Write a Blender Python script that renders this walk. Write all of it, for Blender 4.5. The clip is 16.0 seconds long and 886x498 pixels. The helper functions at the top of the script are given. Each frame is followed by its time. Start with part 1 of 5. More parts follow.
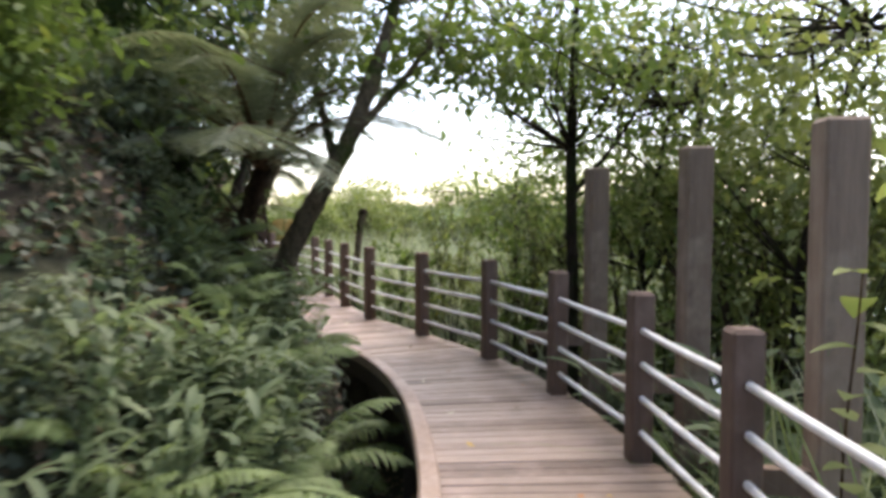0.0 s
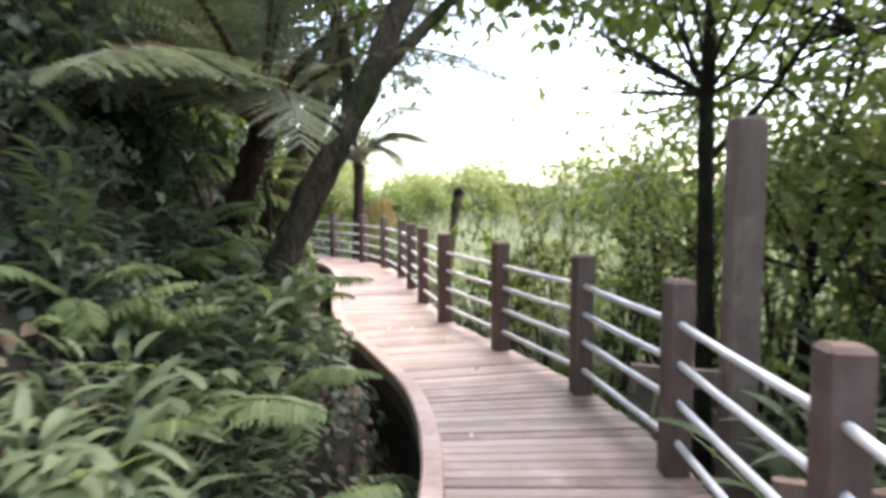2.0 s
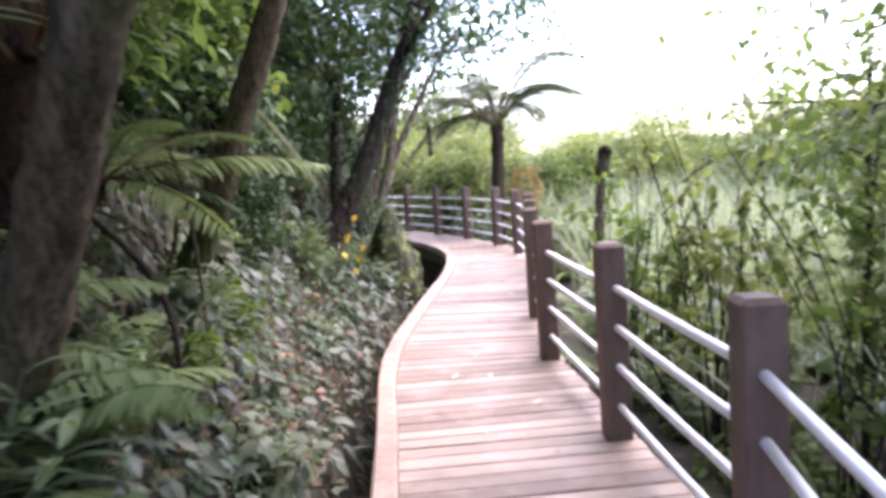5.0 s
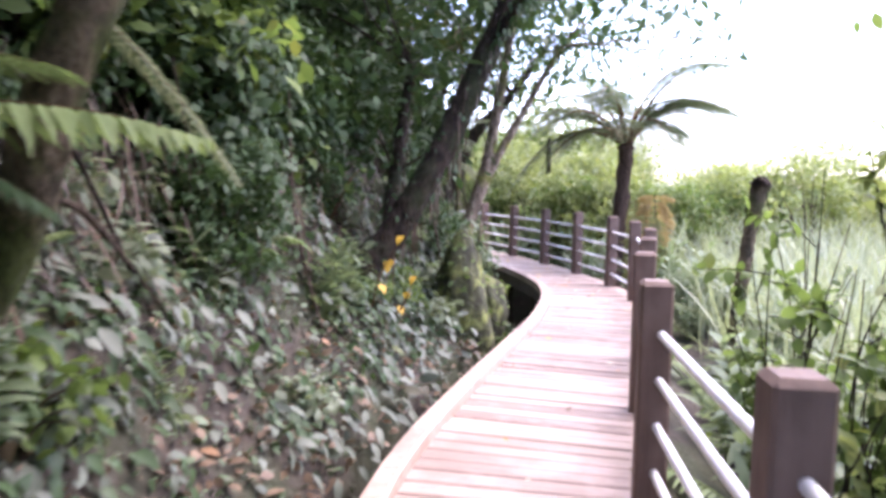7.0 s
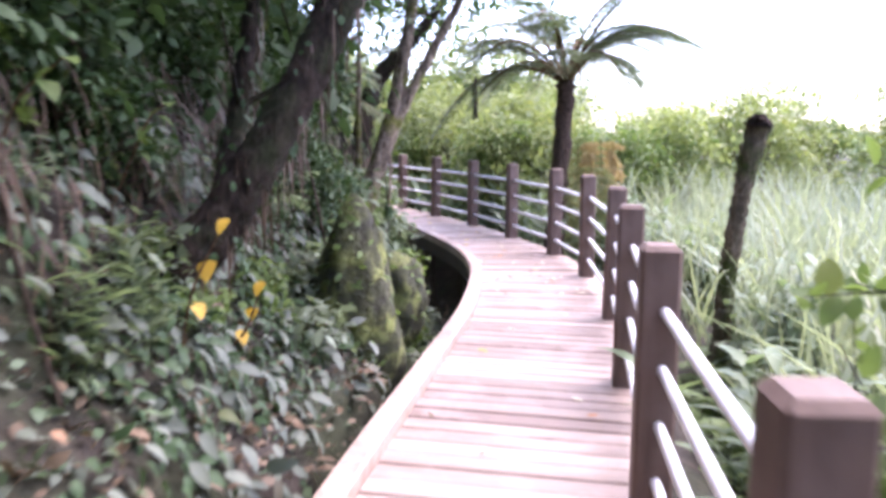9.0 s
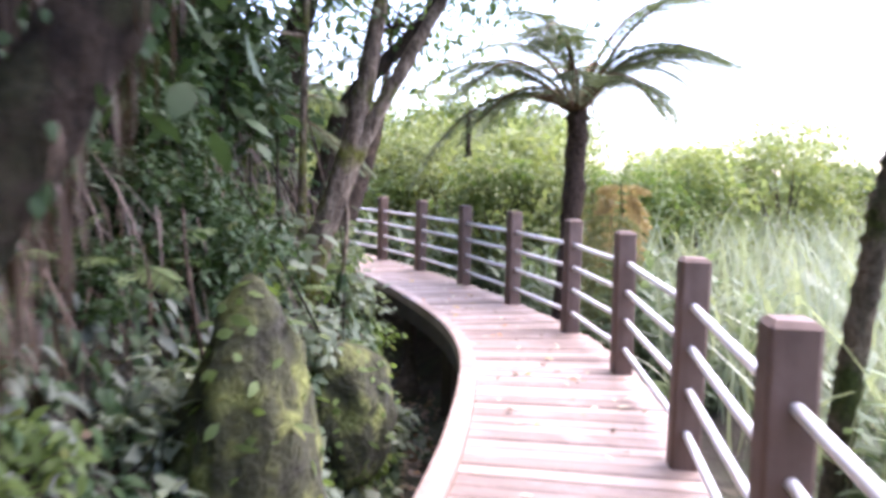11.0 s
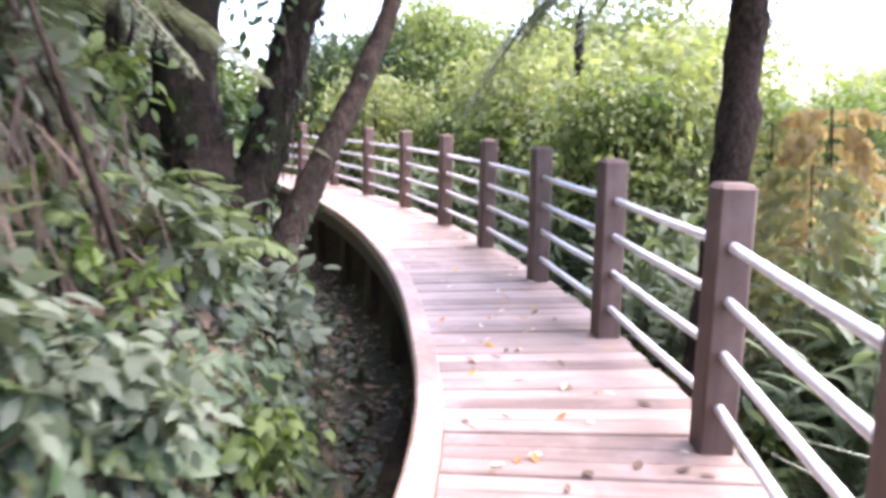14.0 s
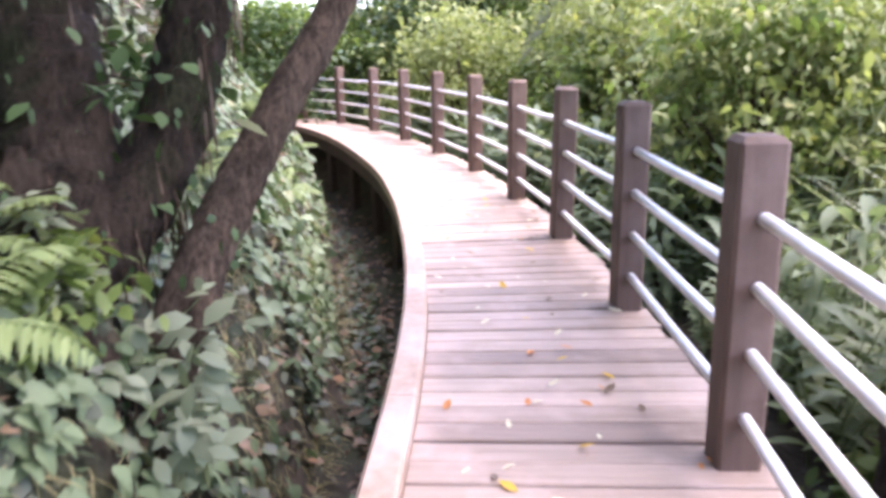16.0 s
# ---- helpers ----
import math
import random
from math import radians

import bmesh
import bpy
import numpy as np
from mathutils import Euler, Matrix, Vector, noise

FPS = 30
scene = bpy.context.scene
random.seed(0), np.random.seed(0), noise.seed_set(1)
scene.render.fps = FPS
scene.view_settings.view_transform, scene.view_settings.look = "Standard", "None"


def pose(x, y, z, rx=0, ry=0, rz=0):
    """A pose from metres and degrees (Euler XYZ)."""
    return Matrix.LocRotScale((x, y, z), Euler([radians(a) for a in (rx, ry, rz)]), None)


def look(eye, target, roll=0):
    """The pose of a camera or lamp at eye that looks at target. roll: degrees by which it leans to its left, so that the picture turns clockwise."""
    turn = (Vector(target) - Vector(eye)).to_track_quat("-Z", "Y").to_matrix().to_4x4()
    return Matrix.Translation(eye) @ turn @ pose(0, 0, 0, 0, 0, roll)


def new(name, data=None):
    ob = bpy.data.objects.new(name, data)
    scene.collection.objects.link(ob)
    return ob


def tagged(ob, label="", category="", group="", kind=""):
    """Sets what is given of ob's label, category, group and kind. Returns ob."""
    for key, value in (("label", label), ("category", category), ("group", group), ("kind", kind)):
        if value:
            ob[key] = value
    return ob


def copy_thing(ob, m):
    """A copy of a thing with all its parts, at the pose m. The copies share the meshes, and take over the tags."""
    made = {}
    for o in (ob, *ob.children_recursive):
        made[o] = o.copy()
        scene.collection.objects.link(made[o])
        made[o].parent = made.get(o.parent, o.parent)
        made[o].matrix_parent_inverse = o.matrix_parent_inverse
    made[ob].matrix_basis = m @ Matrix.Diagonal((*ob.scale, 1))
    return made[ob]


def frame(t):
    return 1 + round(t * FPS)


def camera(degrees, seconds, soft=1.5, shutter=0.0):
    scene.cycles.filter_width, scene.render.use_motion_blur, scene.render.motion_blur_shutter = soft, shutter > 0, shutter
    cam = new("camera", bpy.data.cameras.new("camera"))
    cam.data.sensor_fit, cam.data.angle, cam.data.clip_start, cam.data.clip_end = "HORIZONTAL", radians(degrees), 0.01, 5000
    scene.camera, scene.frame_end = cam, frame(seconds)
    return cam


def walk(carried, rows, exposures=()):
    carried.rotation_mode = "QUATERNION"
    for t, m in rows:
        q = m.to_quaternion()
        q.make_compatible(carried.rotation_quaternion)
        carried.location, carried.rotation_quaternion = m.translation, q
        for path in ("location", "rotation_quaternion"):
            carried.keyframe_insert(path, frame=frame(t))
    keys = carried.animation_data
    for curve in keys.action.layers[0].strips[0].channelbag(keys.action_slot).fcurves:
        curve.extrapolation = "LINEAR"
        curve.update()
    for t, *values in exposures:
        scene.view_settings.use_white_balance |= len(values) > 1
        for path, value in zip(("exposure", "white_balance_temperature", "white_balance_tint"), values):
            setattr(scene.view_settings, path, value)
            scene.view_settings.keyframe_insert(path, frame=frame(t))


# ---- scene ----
cam = camera(61.2, 16.0, soft=3.6, shutter=0.7)
PATH = [
    (0, (2.8, -1.493, 1.565), (2.442, 0.473, 1.473), 0.3),
    (0.5, (2.845, -0.88, 1.523), (2.516, 1.091, 1.44), 0.1),
    (1, (2.853, -0.24, 1.5), (2.352, 1.694, 1.418), -0.3),
    (1.5, (2.883, 0.289, 1.507), (2.27, 2.191, 1.421), -0.1),
    (2, (2.82, 0.855, 1.523), (2.129, 2.727, 1.381), 0.4),
    (2.5, (2.765, 1.533, 1.496), (1.981, 3.366, 1.339), 0.4),
    (3, (2.672, 1.971, 1.563), (1.828, 3.778, 1.413), -0.9),
    (5.5, (2.134, 4.782, 1.536), (0.892, 6.329, 1.284), -1.1),
    (6, (1.822, 5.334, 1.465), (0.432, 6.756, 1.247), 4.6),
    (6.5, (1.617, 5.734, 1.452), (0.218, 7.15, 1.253), 1.3),
    (7, (1.402, 6.161, 1.49), (0.01, 7.587, 1.319), 1.6),
    (7.5, (1.086, 6.62, 1.51), (-0.267, 8.08, 1.309), -0.2),
    (8, (0.74, 7.243, 1.427), (-0.471, 8.815, 1.175), 0.7),
    (8.5, (0.379, 7.644, 1.424), (-0.928, 9.133, 1.149), -0.7),
    (9, (-0.039, 8.058, 1.458), (-1.275, 9.602, 1.16), 0.8),
    (9.5, (-0.435, 8.601, 1.432), (-1.679, 10.151, 1.211), 0.1),
    (10, (-0.739, 8.886, 1.467), (-1.9, 10.503, 1.277), 1.4),
    (12.5, (-2.442, 11.989, 1.414), (-3.81, 13.426, 1.165), 0.6),
    (13, (-2.753, 12.556, 1.443), (-4.126, 13.977, 1.138), -1.2),
    (13.5, (-3.01, 13.056, 1.419), (-4.486, 14.372, 1.123), -0.4),
    (14, (-3.336, 13.529, 1.32), (-4.832, 14.807, 0.965), 1.1),
    (14.5, (-3.626, 13.955, 1.317), (-5.127, 15.211, 0.905), 1.1),
    (15, (-3.923, 14.444, 1.373), (-5.472, 15.627, 0.922), 0.2),
    (15.5, (-4.323, 14.854, 1.337), (-5.947, 15.922, 0.866), 2.4),
    (16, (-4.65, 15.19, 1.327), (-6.299, 16.201, 0.819), -0.8),
]
EXPOSURES = [(0, 2.0, 7100, 14), (1.5, 2.5, 6950, 15), (3, 2.95, 6600, 19), (5.5, 2.88, 6250, 29), (7, 3.02, 6100, 31), (8.5, 2.97, 6000, 32), (10, 2.98, 6050, 28), (12.5, 3.0, 6250, 29), (14.5, 3.28, 6350, 29), (16, 3.32, 6480, 28)]
walk(cam, [(t, look(eye, target, roll)) for t, eye, target, roll in PATH], EXPOSURES)

# ---- world and sun: a bright, thinly clouded sky ----
SUN_HEIGHT, SUN_TURN = 58.0, 20.0
world = bpy.data.worlds.new("sky")
scene.world = world
world.use_nodes = True
wn = world.node_tree
sky = wn.nodes.new("ShaderNodeTexSky")
sky.sky_type, sky.sun_disc = "NISHITA", False
sky.sun_elevation, sky.sun_rotation = radians(SUN_HEIGHT), radians(SUN_TURN)
sky.air_density, sky.dust_density, sky.ozone_density = 0.8, 2.0, 0.6
wn.nodes["Background"].inputs["Strength"].default_value = 0.15
wn.links.new(sky.outputs["Color"], wn.nodes["Background"].inputs["Color"])
sun = new("sun", bpy.data.lights.new("sun", "SUN"))
sun.data.energy, sun.data.angle, sun.data.color = 1.25, radians(75), (1.0, 0.95, 0.87)
sun.matrix_world = look((0, 0, 0), (-math.sin(radians(SUN_TURN)) * math.cos(radians(SUN_HEIGHT)), -math.cos(radians(SUN_TURN)) * math.cos(radians(SUN_HEIGHT)), -math.sin(radians(SUN_HEIGHT))))
rng = np.random.default_rng(7)


# ---- materials ----
def ramp(nt, fac, stops):
    node = nt.nodes.new("ShaderNodeValToRGB")
    els = node.color_ramp.elements
    while len(els) < len(stops):
        els.new(0.5)
    for el, (p, c) in zip(els, stops):
        el.position, el.color = p, (*c, 1)
    nt.links.new(fac, node.inputs["Fac"])
    return node.outputs["Color"]


def noise_tex(nt, scale, detail=4.0, stretch=(1, 1, 1), rough=0.6, space="Object"):
    co = nt.nodes.new("ShaderNodeTexCoord")
    mp = nt.nodes.new("ShaderNodeMapping")
    mp.inputs["Scale"].default_value = stretch
    nz = nt.nodes.new("ShaderNodeTexNoise")
    nz.inputs["Scale"].default_value, nz.inputs["Detail"].default_value, nz.inputs["Roughness"].default_value = scale, detail, rough
    nt.links.new(co.outputs[space], mp.inputs["Vector"])
    nt.links.new(mp.outputs["Vector"], nz.inputs["Vector"])
    return nz.outputs["Fac"]


def mix(nt, fac, a, b, how="MIX"):
    node = nt.nodes.new("ShaderNodeMix")
    node.data_type, node.blend_type = "RGBA", how
    for slot, v in ((0, fac), (6, a), (7, b)):
        if isinstance(v, (int, float)):
            node.inputs[slot].default_value = v
        elif isinstance(v, tuple):
            node.inputs[slot].default_value = (*v, 1)
        else:
            nt.links.new(v, node.inputs[slot])
    return node.outputs[2]


def begin(name, rough):
    m = bpy.data.materials.new(name)
    m.use_nodes = True
    b = m.node_tree.nodes["Principled BSDF"]
    b.inputs["Roughness"].default_value = rough
    return m, m.node_tree, b


def bump(nt, b, height, strength, distance=0.01):
    n = nt.nodes.new("ShaderNodeBump")
    n.inputs["Strength"].default_value, n.inputs["Distance"].default_value = strength, distance
    nt.links.new(height, n.inputs["Height"])
    nt.links.new(n.outputs["Normal"], b.inputs["Normal"])


def leaf_mat(name, dark, light, old=None, through_light=0.35, rough=0.42):
    """Leaf: colour varies from leaf to leaf, and light shines through it."""
    m, nt, b = begin(name, rough + 0.12)
    b.inputs["Specular IOR Level"].default_value = 0.3
    geo = nt.nodes.new("ShaderNodeNewGeometry")
    stops = [(0.0, dark), (0.85, light)]
    if old:
        stops += [(0.95, light), (1.0, old)]
    col = ramp(nt, geo.outputs["Random Per Island"], stops)
    col = mix(nt, 0.55, col, ramp(nt, noise_tex(nt, 2.2, 3), [(0.3, dark), (0.7, light)]))
    nt.links.new(col, b.inputs["Base Color"])
    tr = nt.nodes.new("ShaderNodeBsdfTranslucent")
    nt.links.new(mix(nt, 0.5, col, (0.9, 1.0, 0.25), "MULTIPLY"), tr.inputs["Color"])
    mx = nt.nodes.new("ShaderNodeMixShader")
    mx.inputs[0].default_value = through_light
    out = nt.nodes["Material Output"]
    nt.links.new(b.outputs[0], mx.inputs[1])
    nt.links.new(tr.outputs[0], mx.inputs[2])
    nt.links.new(mx.outputs[0], out.inputs["Surface"])
    return m


def bark_mat(name, a, b_, moss=None, scale=9.0):
    m, nt, b = begin(name, 0.9)
    f = noise_tex(nt, scale, 8, (1, 1, 0.3), 0.75)
    col = ramp(nt, f, [(0.38, a), (0.62, b_)])
    if moss:
        col = mix(nt, ramp(nt, noise_tex(nt, 2.3, 4), [(0.5, (0, 0, 0)), (0.62, (1, 1, 1))]), col, moss)
    col = mix(nt, 0.8, col, ramp(nt, noise_tex(nt, scale * 5, 6, (1, 1, 0.35), 0.75), [(0.38, (0.25, 0.22, 0.19)), (0.58, (1, 1, 1))]), "MULTIPLY")
    nt.links.new(col, b.inputs["Base Color"])
    b.inputs["Specular IOR Level"].default_value = 0.2
    bump(nt, b, noise_tex(nt, scale * 2, 8, (1, 1, 0.3), 0.75), 1.0, 0.06)
    return m


def wood_mat(name, a, b_, rough, worn, stretch, space="Object"):
    """Weathered timber: tone differs from piece to piece, grain along the piece, pale wear in patches."""
    m, nt, b = begin(name, rough)
    info = nt.nodes.new("ShaderNodeObjectInfo")
    col = ramp(nt, info.outputs["Random"], [(0.0, a), (1.0, b_)])
    grain = ramp(nt, noise_tex(nt, 16, 6, stretch, 0.7, space), [(0.3, (0.5, 0.48, 0.46)), (0.65, (1, 1, 1))])
    col = mix(nt, 0.75, col, grain, "MULTIPLY")
    col = mix(nt, ramp(nt, noise_tex(nt, 2.6, 5), [(0.48, (0, 0, 0)), (0.72, (0.7, 0.7, 0.7))]), col, worn)
    col = mix(nt, ramp(nt, noise_tex(nt, 1.1, 5), [(0.58, (0, 0, 0)), (0.75, (0.55, 0.55, 0.55))]), col, (0.10, 0.075, 0.06))
    nt.links.new(col, b.inputs["Base Color"])
    bump(nt, b, noise_tex(nt, 22, 6, stretch, 0.6, space), 0.5, 0.004)
    return m


DECK = wood_mat("deck_timber", (0.2, 0.14, 0.11), (0.46, 0.355, 0.295), 0.58, (0.44, 0.33, 0.29), (0.12, 1.6, 1), "UV")
KERB = wood_mat("kerb_timber", (0.34, 0.24, 0.185), (0.42, 0.31, 0.25), 0.62, (0.47, 0.37, 0.32), (1, 1, 1))
POST = wood_mat("post_timber", (0.12, 0.075, 0.057), (0.165, 0.105, 0.08), 0.75, (0.2, 0.138, 0.112), (1, 1, 0.12))
TALL = wood_mat("old_post_timber", (0.15, 0.1, 0.07), (0.27, 0.19, 0.14), 0.75, (0.38, 0.3, 0.23), (1, 1, 0.1))
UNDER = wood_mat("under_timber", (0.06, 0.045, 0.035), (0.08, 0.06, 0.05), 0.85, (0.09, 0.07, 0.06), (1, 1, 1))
RAIL, nt, b = begin("galvanised_pipe", 0.38)
b.inputs["Metallic"].default_value = 0.1
nt.links.new(ramp(nt, noise_tex(nt, 7, 5), [(0.3, (0.66, 0.65, 0.65)), (0.7, (0.86, 0.86, 0.88))]), b.inputs["Base Color"])
SOIL, nt, b = begin("leaf_litter_soil", 0.95)
col = ramp(nt, noise_tex(nt, 5, 8), [(0.3, (0.02, 0.015, 0.01)), (0.55, (0.04, 0.03, 0.021)), (0.72, (0.085, 0.066, 0.047))])
col = mix(nt, ramp(nt, noise_tex(nt, 1.2, 5), [(0.45, (0, 0, 0)), (0.62, (0.75, 0.75, 0.75))]), col, (0.028, 0.038, 0.012))
nt.links.new(col, b.inputs["Base Color"])
bump(nt, b, noise_tex(nt, 14, 8), 1.0, 0.05)
MOSS, nt, b = begin("mossy_stone", 0.95)
nt.links.new(ramp(nt, noise_tex(nt, 6, 7), [(0.3, (0.03, 0.028, 0.02)), (0.5, (0.055, 0.058, 0.022)), (0.68, (0.2, 0.22, 0.06))]), b.inputs["Base Color"])
bump(nt, b, noise_tex(nt, 24, 8), 1.0, 0.04)
HILL, nt, b = begin("wooded_hill", 1.0)
nt.links.new(ramp(nt, noise_tex(nt, 0.6, 8), [(0.3, (0.05, 0.08, 0.03)), (0.7, (0.11, 0.15, 0.05))]), b.inputs["Base Color"])

LEAF_DEEP = leaf_mat("leaf_deep_green", (0.029, 0.055, 0.023), (0.069, 0.120, 0.046), (0.16, 0.14, 0.05))
LEAF_MID = leaf_mat("leaf_mid_green", (0.072, 0.115, 0.034), (0.185, 0.253, 0.079), (0.25, 0.22, 0.05), 0.5)
LEAF_LIGHT = leaf_mat("leaf_yellow_green", (0.125, 0.165, 0.06), (0.34, 0.38, 0.16), (0.4, 0.35, 0.1), 0.5)
LEAF_GREY = leaf_mat("leaf_grey_green", (0.107, 0.138, 0.090), (0.29, 0.335, 0.23), (0.2, 0.17, 0.08), 0.45, 0.38)
LEAF_GINGER = leaf_mat("leaf_ginger", (0.12, 0.17, 0.095), (0.28, 0.34, 0.2), (0.3, 0.32, 0.06), 0.45, 0.38)
LEAF_IVY = leaf_mat("leaf_creeper", (0.052, 0.085, 0.045), (0.145, 0.195, 0.105), (0.22, 0.2, 0.08), 0.25, 0.4)
LEAF_HERB = leaf_mat("leaf_low_herb", (0.045, 0.06, 0.045), (0.17, 0.19, 0.14), (0.14, 0.1, 0.06), 0.2, 0.4)
LEAF_FROND = leaf_mat("leaf_pale_frond", (0.16, 0.185, 0.13), (0.33, 0.36, 0.27), None, 0.45)
STRAW = leaf_mat("dry_straw", (0.13, 0.115, 0.055), (0.30, 0.27, 0.14), None, 0.3)
OLIVE = leaf_mat("leaf_olive_frond", (0.19, 0.19, 0.08), (0.33, 0.32, 0.17), None, 0.5)
LEAF_FERN = leaf_mat("leaf_fern", (0.11, 0.16, 0.06), (0.25, 0.32, 0.14), None, 0.4)
LEAF_TREEFERN = leaf_mat("leaf_tree_fern", (0.090, 0.112, 0.070), (0.179, 0.213, 0.116), None, 0.4)
GRASS = leaf_mat("reed_grass", (0.2, 0.235, 0.15), (0.43, 0.47, 0.34), (0.48, 0.43, 0.3), 0.4)
DEAD = leaf_mat("dead_frond", (0.36, 0.24, 0.11), (0.56, 0.42, 0.24), None, 0.5)
ROOT = leaf_mat("dead_root", (0.035, 0.022, 0.014), (0.12, 0.08, 0.052), (0.2, 0.14, 0.09), 0.1)
LITTER = leaf_mat("dry_leaf", (0.07, 0.045, 0.028), (0.24, 0.17, 0.11), (0.4, 0.16, 0.05), 0.15)
YELLOW = leaf_mat("yellow_leaf", (0.5, 0.3, 0.03), (0.65, 0.42, 0.07), None, 0.35)
ORANGE = leaf_mat("orange_leaf", (0.4, 0.13, 0.04), (0.55, 0.25, 0.09), None, 0.2)
PALE = leaf_mat("pale_leaf", (0.5, 0.45, 0.32), (0.7, 0.64, 0.48), None, 0.2)
BARK = bark_mat("bark_brown", (0.05, 0.035, 0.025), (0.15, 0.11, 0.08))
BARK_DARK = bark_mat("bark_dark", (0.016, 0.011, 0.008), (0.06, 0.043, 0.031), (0.03, 0.036, 0.014))
BARK_PALE = bark_mat("bark_lichen", (0.08, 0.058, 0.04), (0.42, 0.34, 0.26), (0.15, 0.16, 0.03), 12)
BARK_MOSS = bark_mat("bark_mossy", (0.07, 0.058, 0.038), (0.23, 0.18, 0.12), (0.07, 0.09, 0.022))
BARK_FERN = bark_mat("bark_tree_fern", (0.03, 0.018, 0.012), (0.13, 0.085, 0.06), None, 26)
STALK = bark_mat("frond_stalk", (0.1, 0.055, 0.03), (0.2, 0.12, 0.06))


# ---- mesh kit ----
def mesh_of(name, verts, faces, mat):
    """A mesh from an array of corners and an array of triangles or quads."""
    verts, faces = np.asarray(verts, float).reshape(-1, 3), np.asarray(faces, int)
    me = bpy.data.meshes.new(name)
    k = faces.shape[1]
    me.vertices.add(len(verts))
    me.vertices.foreach_set("co", verts.ravel())
    me.loops.add(faces.size)
    me.loops.foreach_set("vertex_index", faces.ravel())
    me.polygons.add(len(faces))
    me.polygons.foreach_set("loop_start", np.arange(0, faces.size, k))
    me.update(calc_edges=True)
    me.validate()
    me.materials.append(mat)
    return me


def smooth(me):
    me.polygons.foreach_set("use_smooth", np.ones(len(me.polygons), bool))
    return me


def part(name, me, parent, label=""):
    ob = new(name, me)
    ob.parent = parent
    return tagged(ob, label)


def thing(name, label, category, group="", place=None):
    ob = new(name)
    tagged(ob, label, category, group)
    if place is not None:
        ob.matrix_basis = place
    return ob


def join(*sets):
    vs, fs, n = [], [], 0
    for v, f in sets:
        vs.append(np.asarray(v).reshape(-1, 3))
        fs.append(np.asarray(f) + n)
        n += len(vs[-1])
    return np.vstack(vs), np.vstack(fs)


def unit(v):
    return v / np.maximum(np.linalg.norm(v, axis=-1, keepdims=True), 1e-9)


def blades(base, way, up, length, width, bend=0.2, n=2, fold=0.0, wide_at=0.45):
    """Leaves, as strips of quads: they start at base, run along way, and droop against up."""
    base, way, up = (np.atleast_2d(np.asarray(a, float)) for a in (base, way, up))
    N = max(len(base), len(way))
    base, way, up = (np.broadcast_to(a, (N, 3)) for a in (base, way, up))
    length, width, bend = (np.broadcast_to(np.asarray(a, float), (N,)) for a in (length, width, bend))
    way = unit(way)
    side = unit(np.cross(way, up))
    up = np.cross(side, way)
    cols = 3 if fold else 2
    v = np.empty((N, n + 1, cols, 3))
    for k in range(n + 1):
        t = k / n
        p = t ** (math.log(0.5) / math.log(wide_at))
        w = (0.06 + 0.94 * math.sin(math.pi * p) ** 0.85) if 0 < k < n else (0.10 if k == 0 else 0.02)
        c = base + way * (length * t * (1 - 0.25 * bend * t))[:, None] - up * (bend * length * t * t)[:, None]
        s = side * (0.5 * width * w)[:, None]
        v[:, k, 0], v[:, k, -1] = c - s + up * (fold * width * w)[:, None], c + s + up * (fold * width * w)[:, None]
        if fold:
            v[:, k, 1] = c
    i = np.arange(N * (n + 1) * cols).reshape(N, n + 1, cols)
    f = np.stack([i[:, :-1, :-1], i[:, :-1, 1:], i[:, 1:, 1:], i[:, 1:, :-1]], -1).reshape(-1, 4)
    return v.reshape(-1, 3), f


def rope(points, radii, sides=7, rough=0.0, seed=1):
    """A tapered, slightly uneven tube through points."""
    P = np.asarray(points, float)
    k = max(2, int(len(P) * (10 if rough else 5)))
    t = np.linspace(0, len(P) - 1, k)
    P = spline(P, t)
    R = np.interp(t, np.arange(len(radii)), radii)
    T = unit(np.gradient(P, axis=0))
    ref = np.array([1.0, 0.0, 0.0]) if abs(T[:, 0]).mean() < 0.8 else np.array([0.0, 1.0, 0.0])
    A = unit(np.cross(T, ref))
    B = np.cross(T, A)
    g = np.random.default_rng(seed)
    a = np.linspace(0, 2 * math.pi, sides, endpoint=False)
    r = R[:, None] * (1 + rough * g.normal(size=(k, sides)))
    v = P[:, None] + r[..., None] * (np.cos(a)[None, :, None] * A[:, None] + np.sin(a)[None, :, None] * B[:, None])
    i = np.arange(k * sides).reshape(k, sides)
    j = np.roll(i, -1, 1)
    f = np.stack([i[:-1], j[:-1], j[1:], i[1:]], -1).reshape(-1, 4)
    return v.reshape(-1, 3), f


def spline(P, t):
    """Catmull-Rom through the rows of P, at the places t (0 to rows - 1)."""
    P = np.asarray(P, float)
    Q = np.vstack([2 * P[0] - P[1], P, 2 * P[-1] - P[-2]])
    i = np.clip(np.floor(t).astype(int), 0, len(P) - 2)
    u = (t - i)[:, None]
    a, b_, c, d = Q[i], Q[i + 1], Q[i + 2], Q[i + 3]
    return 0.5 * (2 * b_ + (c - a) * u + (2 * a - 5 * b_ + 4 * c - d) * u ** 2 + (3 * b_ - a - 3 * c + d) * u ** 3)


